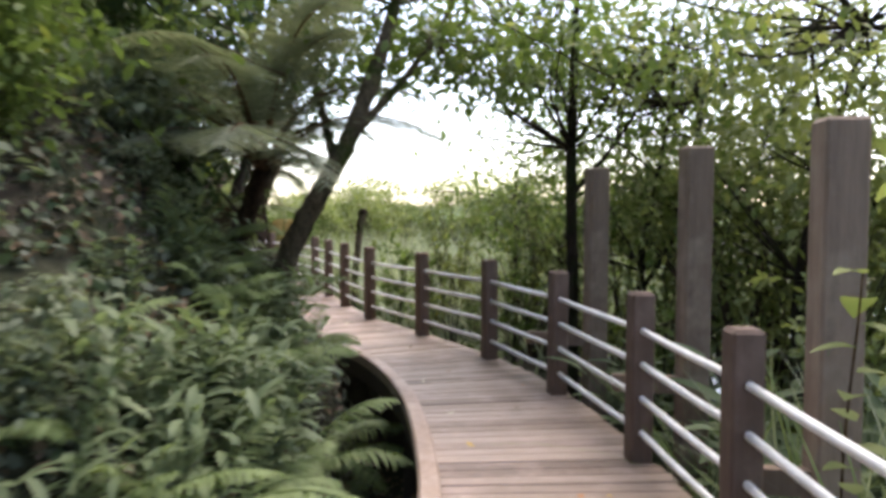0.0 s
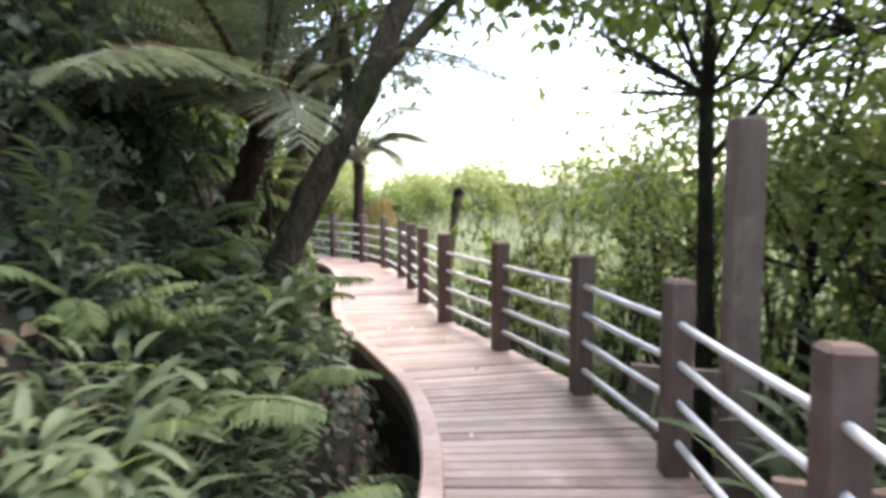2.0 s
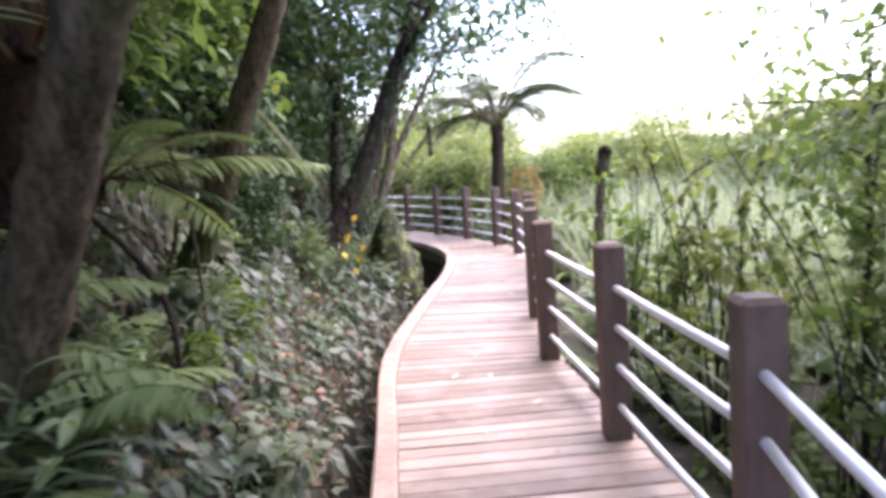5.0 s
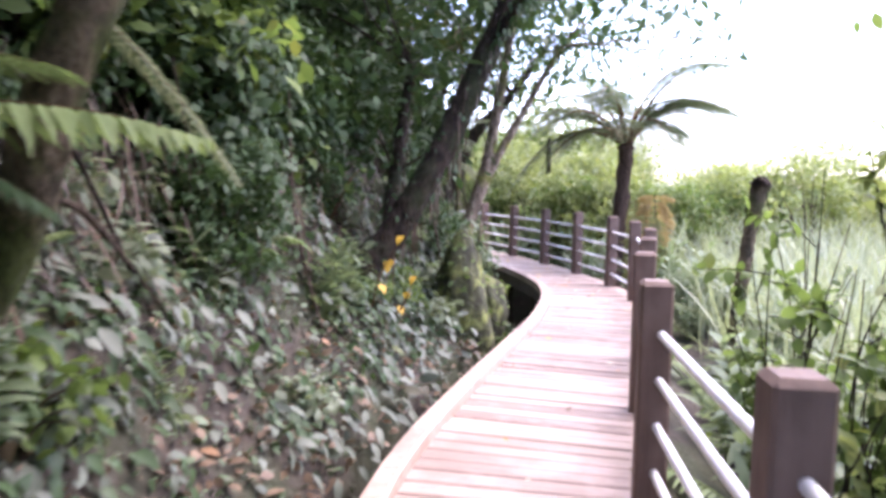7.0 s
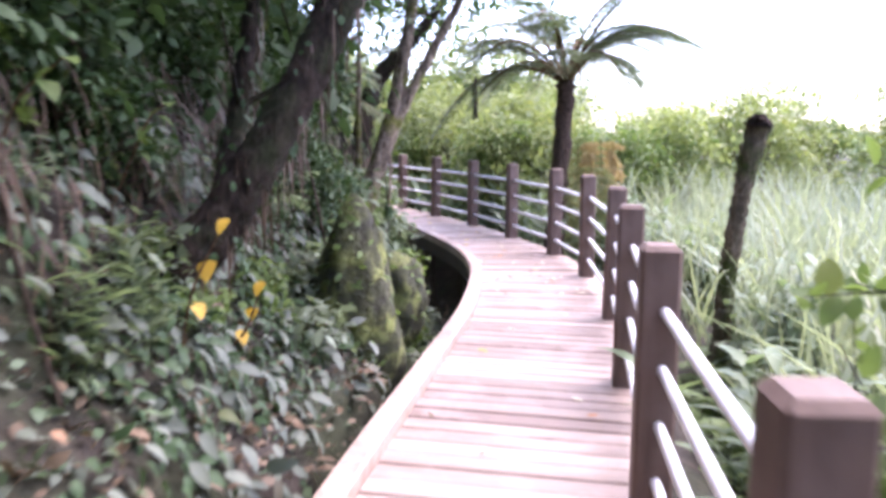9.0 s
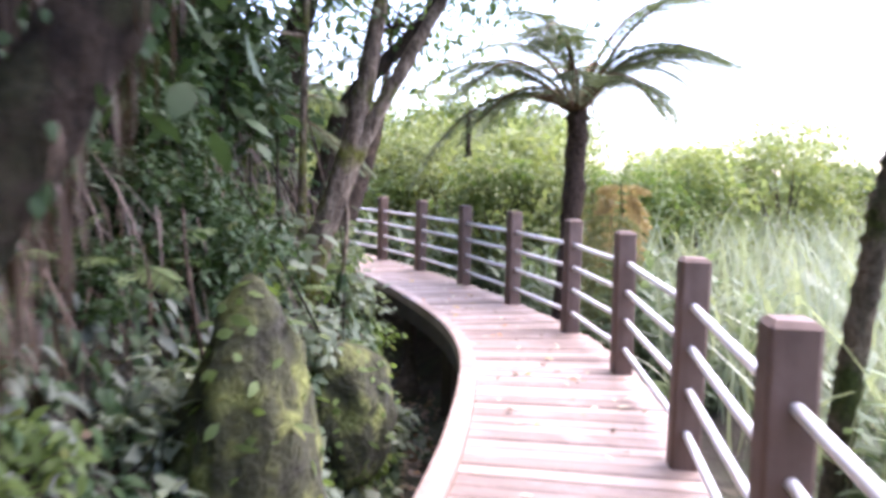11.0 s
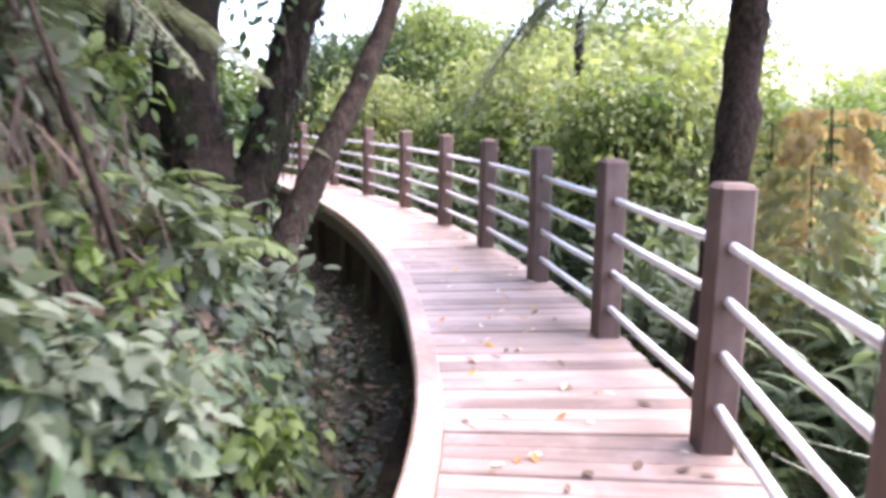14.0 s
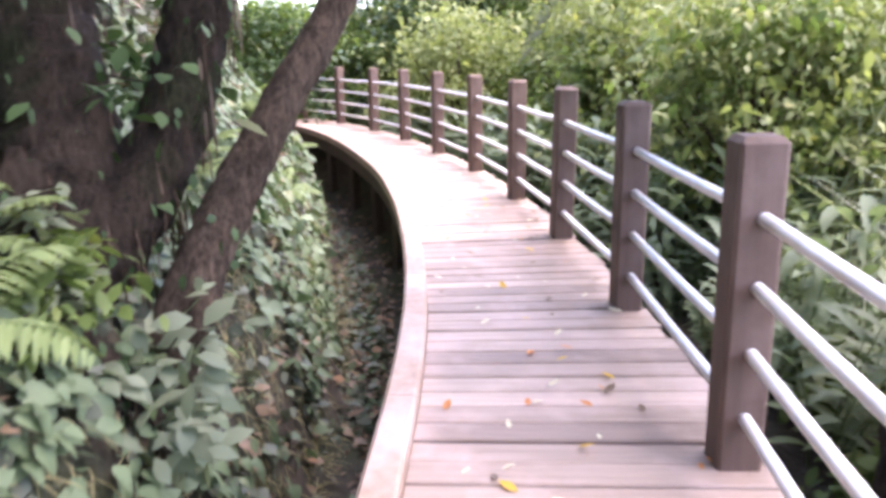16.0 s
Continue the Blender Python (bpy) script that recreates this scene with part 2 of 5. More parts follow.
def box(size, bevel=0.006, mat=None, name="box", top=0.0):
    """A block that stands on z = 0, with softened edges; top: chamfer of its upper edges."""
    bm = bmesh.new()
    bmesh.ops.create_cube(bm, size=1)
    bmesh.ops.scale(bm, vec=size, verts=bm.verts)
    bmesh.ops.translate(bm, vec=(0, 0, size[2] / 2), verts=bm.verts)
    if top:
        edges = [e for e in bm.edges if all(v.co.z > size[2] - 1e-4 for v in e.verts)]
        bmesh.ops.bevel(bm, geom=edges, offset=top, segments=1, affect="EDGES")
    edges = [e for e in bm.edges if abs(e.verts[0].co.z - e.verts[1].co.z) > size[2] * 0.5]
    bmesh.ops.bevel(bm, geom=edges, offset=bevel, segments=1, affect="EDGES")
    me = bpy.data.meshes.new(name)
    bm.to_mesh(me)
    bm.free()
    me.materials.append(mat)
    return me


# ---- the line of the walk: posts along its right edge ----
POSTS = [(3.9, -5.2), (3.92, -3.4), (3.88, -1.65), (3.78, 0.15), (3.514, 1.937), (3.187, 3.4), (2.62, 5.1), (1.843, 6.62), (0.813, 7.966), (-0.274, 9.321), (-1.095, 10.68), (-1.883, 12.128), (-2.70, 13.6), (-3.751, 15.15), (-4.804, 16.247), (-6.05, 17.168), (-7.379, 18.003), (-8.786, 18.746), (-10.157, 19.376), (-11.755, 19.999), (-13.394, 20.495), (-15.1, 20.93), (-16.75, 21.2), (-18.4, 21.3), (-20.1, 21.2)]
WIDTH = [1.35, 1.35, 1.35, 1.33, 1.32, 1.3, 1.27, 1.25, 1.22, 1.2, 1.17, 1.15, 1.13, 1.12, 1.1, 1.08, 1.06, 1.05, 1.04, 1.03, 1.02, 1.02, 1.0, 1.0, 1.0]
DENSE = np.linspace(0, len(POSTS) - 1, 1500)
LINE = spline(np.array(POSTS), DENSE)
ALONG = np.concatenate([[0], np.cumsum(np.linalg.norm(np.diff(LINE, axis=0), axis=1))])
TANG = unit(np.gradient(LINE, axis=0))
LEFT = np.stack([-TANG[:, 1], TANG[:, 0]], 1)
WID = np.interp(DENSE, np.arange(len(WIDTH)), WIDTH)
S_OF_POST = np.interp(np.arange(len(POSTS)), DENSE, ALONG)


def at(s, off):
    """Plan place s metres along the walk: off > 0 to the left of its kerb, off < 0 to the right of its fence."""
    p = np.array([np.interp(s, ALONG, LINE[:, k]) for k in (0, 1)])
    l = unit(np.array([np.interp(s, ALONG, LEFT[:, k]) for k in (0, 1)]))
    w = np.interp(s, ALONG, WID)
    return p + l * (off + w + 0.13 if off > 0 else off)


def edge_distance(x, y):
    """Distance beyond the walk: positive left of the kerb, negative right of the fence, next to 0 under it; and the metres along it."""
    q = np.stack([np.ravel(x), np.ravel(y)], 1)
    L = LINE[::6]
    out, al = np.empty(len(q)), np.empty(len(q))
    for k in range(0, len(q), 4000):
        c = q[k:k + 4000]
        d2 = ((c[:, None] - L[None]) ** 2).sum(-1)
        i = d2.argmin(1) * 6
        dv = c - LINE[i]
        sd = np.sign((dv * LEFT[i]).sum(1)) * np.sqrt(d2.min(1))
        w = WID[i] + 0.13
        out[k:k + 4000] = np.where(sd > w, sd - w, np.where(sd < 0, sd, 1e-3 * sd / w))
        al[k:k + 4000] = ALONG[i]
    return out, al


def waves(x, y, f, ph):
    return np.sin(x * f + ph) * np.cos(y * f * 1.13 - ph * 1.7) + 0.5 * np.sin(x * f * 2.3 + y * f * 1.9 + ph * 3)


def height(x, y):
    """Ground: a gully under and beside the walk, a steep wooded bank to its left, low wet ground to its right."""
    x, y = np.ravel(np.asarray(x, float)), np.ravel(np.asarray(y, float))
    d, s = edge_distance(x, y)
    n1, n2 = waves(x, y, 1.3, 0.4), waves(x, y, 4.1, 1.2)
    shut = np.clip((s - 11.0) / 1.5, 0, 1) * np.clip((20.6 - s) / 1.6, 0, 1)
    gap = (0.55 + 0.14 * waves(x, y, 0.9, 2.0)) * (1 - shut) + 0.1 * shut
    u = d - gap
    bank = np.where(u < 0.32, 1.15 * np.clip(u, 0, 1) / 0.32, 1.15 + (u - 0.32) * 1.25)
    bank = bank * (1 - shut) + shut * np.where(u < 0.2, 0.85 * np.clip(u, 0, 1) / 0.2, 0.85 + (u - 0.2) * 1.02)
    bank = np.where(u > 4, 1.15 + 4.4 + (u - 4) * 0.3, bank)
    bank = np.minimum(bank, 6.5)
    early = np.clip((9.5 - s) / 3, 0, 1)
    left = -1.05 + bank * 1.1 * (1 - 0.3 * early) + np.clip(u, 0, 1) * (0.13 * n1 + 0.07 * n2)
    right = -0.75 + 0.08 * n1 + 0.03 * n2
    near = np.clip((30 - np.hypot(x + 4, y - 10)) / 10, 0, 1)
    right = right + 0.38 * np.clip(1 + d / 0.7, 0, 1)
    under = np.where(d >= 0, -0.38 - 0.65 * np.clip(d * 1e3, 0, 1), right)
    return np.where(d > 1e-3, left * near + (1 - near) * np.minimum(left, 3.0), under)


def H(p):
    return float(height(p[0], p[1])[0])


# ---- ground ----
def spread(lo, hi, step, far):
    mid = np.arange(lo, hi, step)
    out = np.array([0.6, 1.5, 3, 6, 12, 25, 50, 100, 200, 400, far])
    return np.concatenate([lo - out[::-1], mid, hi + out])


gx, gy = spread(-24, 10, 0.16, 900.0), spread(-8, 28, 0.16, 900.0)
X, Y = np.meshgrid(gx, gy, indexing="ij")
Z = height(X, Y)
i = np.arange(X.size).reshape(X.shape)
faces = np.stack([i[:-1, :-1], i[1:, :-1], i[1:, 1:], i[:-1, 1:]], -1).reshape(-1, 4)
ground = new("ground", smooth(mesh_of("ground", np.stack([X.ravel(), Y.ravel(), Z], 1), faces, SOIL)))
tagged(ground, "dark damp soil with leaf litter and moss", "ground", kind="structure")

# ---- fence of square posts and four pipes ----
fence = thing("fence", "brown timber post fence with four pale metal pipe rails", "fence")
post_me = box((0.145, 0.145, 1.52), 0.012, POST, "post", 0.02)
RAIL_Z = (0.19, 0.41, 0.625, 0.84)
for k, (x, y) in enumerate(POSTS):
    i = np.abs(DENSE - k).argmin()
    a = math.degrees(math.atan2(TANG[i, 1], TANG[i, 0]))
    ob = part("post", post_me, fence, "chamfered square brown timber post" if k == 0 else "")
    ob.matrix_basis = pose(x, y, -0.44, rng.normal(0, 0.4), rng.normal(0, 0.4), a)
for k in range(len(POSTS) - 1):
    p, q = np.array(POSTS[k]), np.array(POSTS[k + 1])
    for z in RAIL_Z:
        v, f = rope([(*p, z), (*((p + q) / 2), z - 0.004), (*q, z)], [0.021, 0.021, 0.021], 10)
        part("rail", smooth(mesh_of("rail", v, f, RAIL)), fence)

# ---- tall old posts beside the fence ----
for x, y, top, turn in ((3.93, 2.1, 2.0, 5), (3.6, 4.02, 2.05, 14), (2.96, 5.88, 2.02, 22), (4.1, 0.1, 2.0, 2)):
    tp = thing("tall_timber_post", "tall weathered grey-brown timber post beside the fence", "post", "tall posts", pose(x, y, -0.95, 0, 0, turn))
    part("shaft", box((0.19, 0.19, top + 0.95), 0.014, TALL, "shaft", 0.018), tp)
    q = LINE[np.abs(LINE - (x, y)).sum(1).argmin()]
    d = q - (x, y)
    br = part("brace", box((float(np.hypot(*d)) - 0.08, 0.07, 0.12), 0.006, TALL, "brace"), tp)
    br.matrix_basis = Matrix.Rotation(-radians(turn), 4, "Z") @ pose(d[0] / 2, d[1] / 2, 1.25, 0, 0, math.degrees(math.atan2(d[1], d[0])))

# ---- plant kit ----
def scatter_dirs(n, g, tilt=0.5):
    a = g.uniform(0, 2 * math.pi, n)
    return np.stack([np.cos(a), np.sin(a), g.normal(0.05, tilt, n)], 1)


def cloud(centres, radius, per, size, g, flat=0.7, droop=0.35):
    """Leaves round clump centres."""
    c = np.repeat(np.asarray(centres, float), per, 0)
    n = len(c)
    r = np.repeat(np.broadcast_to(radius, (len(centres),)), per)
    o = g.normal(size=(n, 3)) * 0.5
    o[:, 2] *= flat
    base = c + o * r[:, None]
    way = unit(scatter_dirs(n, g, 0.35) + o * 0.6 - np.array([0, 0, droop]))
    L = size * g.uniform(0.55, 1.3, n)
    return blades(base, way, np.array([0, 0, 1.0]) + g.normal(0, 0.35, (n, 3)), L, L * g.uniform(0.4, 0.58, n), 0.3, 3)


def shrub_mesh(seed, r, h, clumps, per, size):
    """Stems and leaves of a bush, about r wide and h high."""
    g = np.random.default_rng(seed)
    a, q = g.uniform(0, 6.28, clumps), np.sqrt(g.uniform(0.02, 1, clumps))
    z = h * (0.12 + 0.88 * g.uniform(0, 1, clumps) ** 0.8)
    rr = r * q * np.sqrt(np.clip(1.15 - (z / h - 0.35) ** 2 * 1.6, 0.1, 1)) * g.uniform(0.8, 1.25, clumps)
    c = np.stack([np.cos(a) * rr, np.sin(a) * rr, z], 1)
    leaf = cloud(c, 0.24 * r * g.uniform(0.7, 1.4, clumps) + 0.05, per, size, g)
    stems = [rope([(0, 0, -0.25), tuple(c[k] * (0.4, 0.4, 0.55)), tuple(c[k])], [0.016 * h + 0.004, 0.008 * h + 0.003, 0.003], 5) for k in range(0, clumps, max(1, clumps // 14))]
    return leaf, join(*stems)


def shrub_kind(name, label, mat, group, meshes):
    """One thing out of meshes; copies follow."""
    out = []
    for leaf, stem in meshes:
        ob = thing(name, label, "shrub", group)
        part("foliage", mesh_of("foliage", *leaf, mat), ob)
        part("branchwork", mesh_of("branchwork", *stem, BARK), ob)
        out.append(ob)
    return out


used = set()


def put(kinds, x, y, z=None, size=1.0, g=rng, lean=6.0, turn=None):
    """A copy of one of the kinds, standing on the ground (the first use takes the original)."""
    ob = kinds[int(g.integers(len(kinds)))]
    z = H((x, y)) - 0.02 if z is None else z
    m = pose(x, y, z, g.normal(0, lean), g.normal(0, lean), g.uniform(0, 360) if turn is None else turn) @ Matrix.Diagonal((size, size, size * g.uniform(0.9, 1.12), 1))
    if ob.name in used:
        c = copy_thing(ob, m)
        c.matrix_basis = m
        return c
    used.add(ob.name)
    ob.matrix_basis = m
    return ob




def frond(length, pinnae, spread_, arch, g, fine=9, rise=0.55, width=0.024, bare=0.14, thick=1.0):
    """A twice-divided fern frond that starts at the origin and runs out along x; returns leaf and stalk."""
    t = np.linspace(0, 1, 24)
    px = length * (t * (1 - 0.12 * arch * t))
    pz = length * (rise * t - arch * t * t)
    spine = np.stack([px, 0 * t, pz], 1)
    stalk = rope(spine[::4], np.linspace(0.012, 0.003, len(spine[::4])) * (thick * length ** 0.5), 5)
    B, W, U, L, D = [], [], [], [], []
    for k in range(pinnae):
        u = bare + (0.99 - bare) * k / pinnae
        c = np.array([np.interp(u, t, spine[:, j]) for j in range(3)])
        tg = unit(np.array([np.interp(min(u + 0.03, 1), t, spine[:, j]) for j in range(3)]) - c + 1e-6)
        pl = spread_ * length * math.sin(math.pi * (0.12 + 0.86 * (u - bare + 0.14 * (1 - u)) / (1 - bare + 1e-6))) ** 0.8
        for sgn in (-1, 1):
            w = unit(np.array([0, sgn, 0]) + tg * (0.35 + 0.4 * u) - np.array([0, 0, 0.22]) + g.normal(0, 0.06, 3))
            for m in range(fine):
                q = (m + 0.5) / fine
                b0 = c + w * pl * q - np.array([0, 0, 0.12 * pl * q * q])
                for s2 in (-1, 1):
                    nrm = np.cross(w, np.array([0, 0, 1.0]))
                    B.append(b0)
                    W.append(unit(nrm * s2 + w * 0.55))
                    L.append(pl * 0.2 * (1.05 - q) + 0.012)
    N = len(B)
    leaf = blades(np.array(B), np.array(W), np.array([0, 0, 1.0]) + g.normal(0, 0.12, (N, 3)), np.array(L), np.array(L) * 0.12 + width * length * 0.35, 0.15, 2)
    return leaf, stalk


def simple_frond(length, pinnae, spread_, arch, g, rise):
    """A once-divided frond along x: narrow pointed pinnae in two rows; returns the rows of pinnae and the stalk."""
    t = np.linspace(0, 1, 24)
    spine = np.stack([length * t * (1 - 0.12 * arch * t), 0 * t, length * (rise * t - arch * t * t)], 1)
    u = np.repeat(0.1 + 0.88 * np.arange(pinnae) / pinnae, 2)
    sg = np.tile([-1.0, 1.0], pinnae)
    c = np.stack([np.interp(u, t, spine[:, j]) for j in range(3)], 1)
    tg = unit(np.stack([np.interp(np.minimum(u + 0.03, 1), t, spine[:, j]) for j in range(3)], 1) - c + 1e-6)
    way = np.stack([0 * sg, sg, 0 * sg - 0.2], 1) + tg * 0.45 + g.normal(0, 0.07, (len(u), 3))
    L = spread_ * length * np.sin(math.pi * (0.15 + 0.83 * u)) ** 0.8 + 0.015
    gap_ = 0.88 * length / pinnae
    leaf = blades(c, way, np.array([0, 0, 1.0]) + g.normal(0, 0.15, (len(u), 3)), L, np.minimum(L * 0.3, gap_ * 0.95), 0.25, 4, 0.08, 0.3)
    return leaf, rope(spine[::4], np.linspace(0.006, 0.002, 6), 5)


def turned(vf, deg, tilt=0.0, place=(0, 0, 0), size=1.0):
    v, f = vf
    m = (Euler((0, radians(tilt), radians(deg)))).to_matrix()
    return np.asarray(v) @ np.array(m).T * size + np.array(place), f


def fern_thing(seed, n, length, mat, label, name="ground_fern"):
    g = np.random.default_rng(seed)
    ob = thing(name, label, "fern", "ferns on the bank")
    for k in range(n):
        lf, st = simple_frond(length * g.uniform(0.75, 1.1), 22, 0.2, g.uniform(0.5, 0.8), g, g.uniform(0.6, 1.0))
        r = (360 * k / n + g.uniform(-14, 14), g.uniform(-12, 8))
        part("frond", mesh_of("frond", *join(turned(lf, *r), turned(st, *r)), mat), ob)
    return ob


def ginger_thing(seed, stems, tall, label):
    """Canes with two rows of long lance-shaped leaves."""
    g = np.random.default_rng(seed)
    ob = thing("ginger_plant", label, "plant", "ginger plants")
    for k in range(stems):
        a, r = g.uniform(0, 6.28), g.uniform(0.02, 0.22)
        h = tall * g.uniform(0.6, 1.1)
        lean = g.normal(0, 0.22, 2)
        b0 = np.array([math.cos(a) * r, math.sin(a) * r, -0.05])
        top = b0 + np.array([lean[0] * h, lean[1] * h, h])
        mid = (b0 + top) / 2 - np.array([lean[0], lean[1], 0]) * h * 0.18
        n = int(g.integers(7, 11))
        u = np.linspace(0.22, 1.0, n)
        base = np.array([(1 - q) ** 2 * b0 + 2 * q * (1 - q) * mid + q * q * top for q in u])
        tw = g.uniform(0, 6.28)
        ang = tw + np.arange(n) * math.pi + g.normal(0, 0.25, n)
        way = np.stack([np.cos(ang), np.sin(ang), 0.25 + 0.75 * u + g.normal(0, 0.1, n)], 1)
        L = tall * 0.3 * g.uniform(0.75, 1.15, n) + 0.07
        lf = blades(base, way, np.array([0, 0, 1.0]), L, L * 0.23, g.uniform(0.25, 0.7, n), 5, 0.12)
        part("cane", mesh_of("cane", *join(lf, rope([b0, mid, top], [0.01, 0.008, 0.004], 5)), LEAF_GINGER), ob)
    return ob


def tree(name, label, limbs, bark, crown, mat, leaf, per, seed, radius=0.45):
    """Trunk and limbs from lists of (points, radii); crown: centres of leaf clumps, which twigs join to the limbs."""
    g = np.random.default_rng(seed)
    ob = thing(name, label, "tree")
    for k, (pts, rad) in enumerate(limbs):
        v, f = rope(pts, rad, 16 if max(rad) > 0.07 else 8, 0.07, seed + k)
        part("trunk" if k == 0 else "limb", smooth(mesh_of("trunk" if k == 0 else "limb", v, f, bark)), ob)
    if len(crown):
        crown = np.asarray(crown, float)
        d_, _ = edge_distance(crown[:, 0], crown[:, 1])
        crown = crown[~((d_ > -1.7) & (d_ < 0.7) & (crown[:, 2] < 2.85)) & ~((d_ <= -1.7) & (d_ > -2.3) & (crown[:, 2] < 1.5))]
        tips = np.vstack([np.asarray(p, float)[-2:] for p, _ in limbs])
        tw = []
        for c in crown[::2]:
            s_ = tips[((tips - c) ** 2).sum(1).argmin()]
            tw.append(rope([s_, (s_ + c) / 2 + g.normal(0, 0.12, 3), c], [0.02, 0.012, 0.004], 4))
        part("branchwork", mesh_of("branchwork", *join(*tw), bark), ob)
        part("crown", mesh_of("crown", *cloud(crown, radius, per, leaf, g), mat), ob)
    return ob


def blob(centre, spread_, n, g):
    return np.asarray(centre) + g.normal(size=(n, 3)) * np.asarray(spread_)


def tree_fern(label, foot, neck, rad, n, length, seed, droop=0.55, mat=None, tilt=(-25, 5), bare=0.14, rise=(0.45, 0.95), thick=1.0):
    g = np.random.default_rng(seed)
    ob = thing("tree_fern", label, "tree fern", place=Matrix.Translation(foot))
    d = np.array(neck) - np.array(foot)
    v, f = rope([(0, 0, -0.1), tuple(d * 0.5 + np.array([0.04, -0.03, -0.02])), tuple(d), tuple(d * 1.06)], [rad * 1.25, rad * 0.9, rad * 0.95, rad * 0.6], 12, 0.12, seed)
    part("trunk", mesh_of("trunk", v, f, BARK_FERN), ob, "scaly dark fibrous trunk")
    for k in range(n):
        lf, st = frond(length * g.uniform(0.8, 1.15), 26, 0.24, g.uniform(droop - 0.12, droop + 0.15), g, 11, g.uniform(*rise), 0.024, bare, thick)
        r = (360 * k / n + g.uniform(-12, 12), g.uniform(*tilt), tuple(d * 1.03))
        fr = part("frond", mesh_of("frond", *turned(lf, *r), mat or LEAF_TREEFERN), ob)
        part("stalk", mesh_of("stalk", *turned(st, *r), STALK), fr)
    return ob


# ---- kinds of bush ----
SHRUB_DEEP = shrub_kind("broadleaf_shrub", "dense dark green broadleaf shrub on the bank", LEAF_DEEP, "bank shrubs", [shrub_mesh(11, 0.6, 1.0, 60, 26, 0.12), shrub_mesh(12, 0.7, 1.2, 60, 28, 0.14)])
SHRUB_GREY = shrub_kind("grey_green_shrub", "grey-green leafy shrub on the bank", LEAF_GREY, "bank shrubs", [shrub_mesh(13, 0.5, 0.75, 46, 24, 0.11), shrub_mesh(14, 0.6, 0.9, 50, 24, 0.13)])
SHRUB_MID = shrub_kind("green_shrub", "mid green leafy shrub", LEAF_MID, "green shrubs", [shrub_mesh(15, 0.7, 1.3, 60, 28, 0.12), shrub_mesh(16, 0.9, 1.9, 80, 30, 0.13)])
BUSH_LIGHT = shrub_kind("sunlit_bush", "tall yellow-green bush beyond the fence", LEAF_LIGHT, "bushes beyond the fence", [shrub_mesh(17, 1.2, 2.6, 110, 34, 0.13), shrub_mesh(18, 1.3, 3.2, 130, 34, 0.14)])
BUSH_MID = shrub_kind("tall_bush", "tall mid green bush with thin stems", LEAF_MID, "bushes beyond the fence", [shrub_mesh(19, 1.2, 2.6, 110, 32, 0.13), shrub_mesh(20, 1.0, 2.2, 90, 32, 0.12)])
LOW_MID = shrub_kind("low_plant", "small low green plant on the bank", LEAF_MID, "low bank plants", [shrub_mesh(21, 0.22, 0.28, 16, 14, 0.09), shrub_mesh(22, 0.28, 0.3, 18, 14, 0.1)])
LOW_GREY = shrub_kind("low_plant", "small low grey-green plant on the bank", LEAF_GREY, "low bank plants", [shrub_mesh(23, 0.24, 0.25, 16, 14, 0.1), shrub_mesh(24, 0.26, 0.32, 18, 14, 0.12)])
BIG_DEEP = shrub_kind("tall_dark_bush", "tall dark green bush with dense small leaves", LEAF_DEEP, "tall dark bushes", [shrub_mesh(25, 1.5, 2.9, 190, 40, 0.13), shrub_mesh(26, 1.3, 2.4, 150, 40, 0.12)])
BIG_MID = shrub_kind("tall_green_bush", "tall green bush with small leaves", LEAF_MID, "tall green bushes", [shrub_mesh(27, 1.5, 3.0, 190, 38, 0.12), shrub_mesh(28, 1.3, 2.6, 160, 38, 0.12)])
BIG_LIGHT = shrub_kind("tall_sunlit_bush", "tall loose yellow-green bush with thin stems", LEAF_LIGHT, "tall sunlit bushes", [shrub_mesh(29, 1.3, 3.3, 100, 20, 0.1), shrub_mesh(30, 1.1, 2.9, 84, 20, 0.1)])
FERNS = [fern_thing(31, 9, 0.6, LEAF_FERN, "light green feathery ground fern"), fern_thing(32, 8, 0.75, LEAF_FERN, "light green feathery ground fern")]
GINGER = [ginger_thing(41, 7, 0.95, "clump of ginger with long lance-shaped leaves"), ginger_thing(42, 9, 1.2, "clump of ginger with long lance-shaped leaves"), ginger_thing(43, 6, 0.75, "clump of ginger with long lance-shaped leaves")]

# ---- left bank: shrubs near the walk's start, then a low herb cover, dense growth above ----
g = np.random.default_rng(5)
for _ in range(46):
    s, o = g.uniform(3.5, 12.5), g.uniform(1.5, 3.6)
    x, y = at(s, o)
    put([*SHRUB_GREY, *SHRUB_GREY, *SHRUB_MID], x, y, None, g.uniform(0.5, 0.8) * (0.75 if o < 2.1 else 1.1), g)
for _ in range(34):
    s, o = g.uniform(4.5, 12.0), g.uniform(0.8, 1.7)
    put(GINGER, *at(s, o), None, g.uniform(0.45, 0.65), g, 9)
for _ in range(22):
    put(FERNS, *at(g.uniform(5, 13), g.uniform(0.7, 1.7)), None, g.uniform(0.8, 1.2), g)
for _ in range(55):
    s, o = g.uniform(20.5, 26), g.uniform(0.6, 2.4)
    put([*LOW_MID, *LOW_GREY], *at(s, o), None, g.uniform(0.7, 1.25), g, 14)
for _ in range(30):
    put(FERNS, *at(g.uniform(20.5, 34), g.uniform(0.6, 2.2)), None, g.uniform(0.4, 0.75), g, 14)
for _ in range(90):
    s, o = g.uniform(13, 38), g.uniform(2.0, 5.5)
    put([*SHRUB_DEEP, *SHRUB_DEEP, *SHRUB_MID], *at(s, o), None, g.uniform(0.7, 1.3), g, 12)
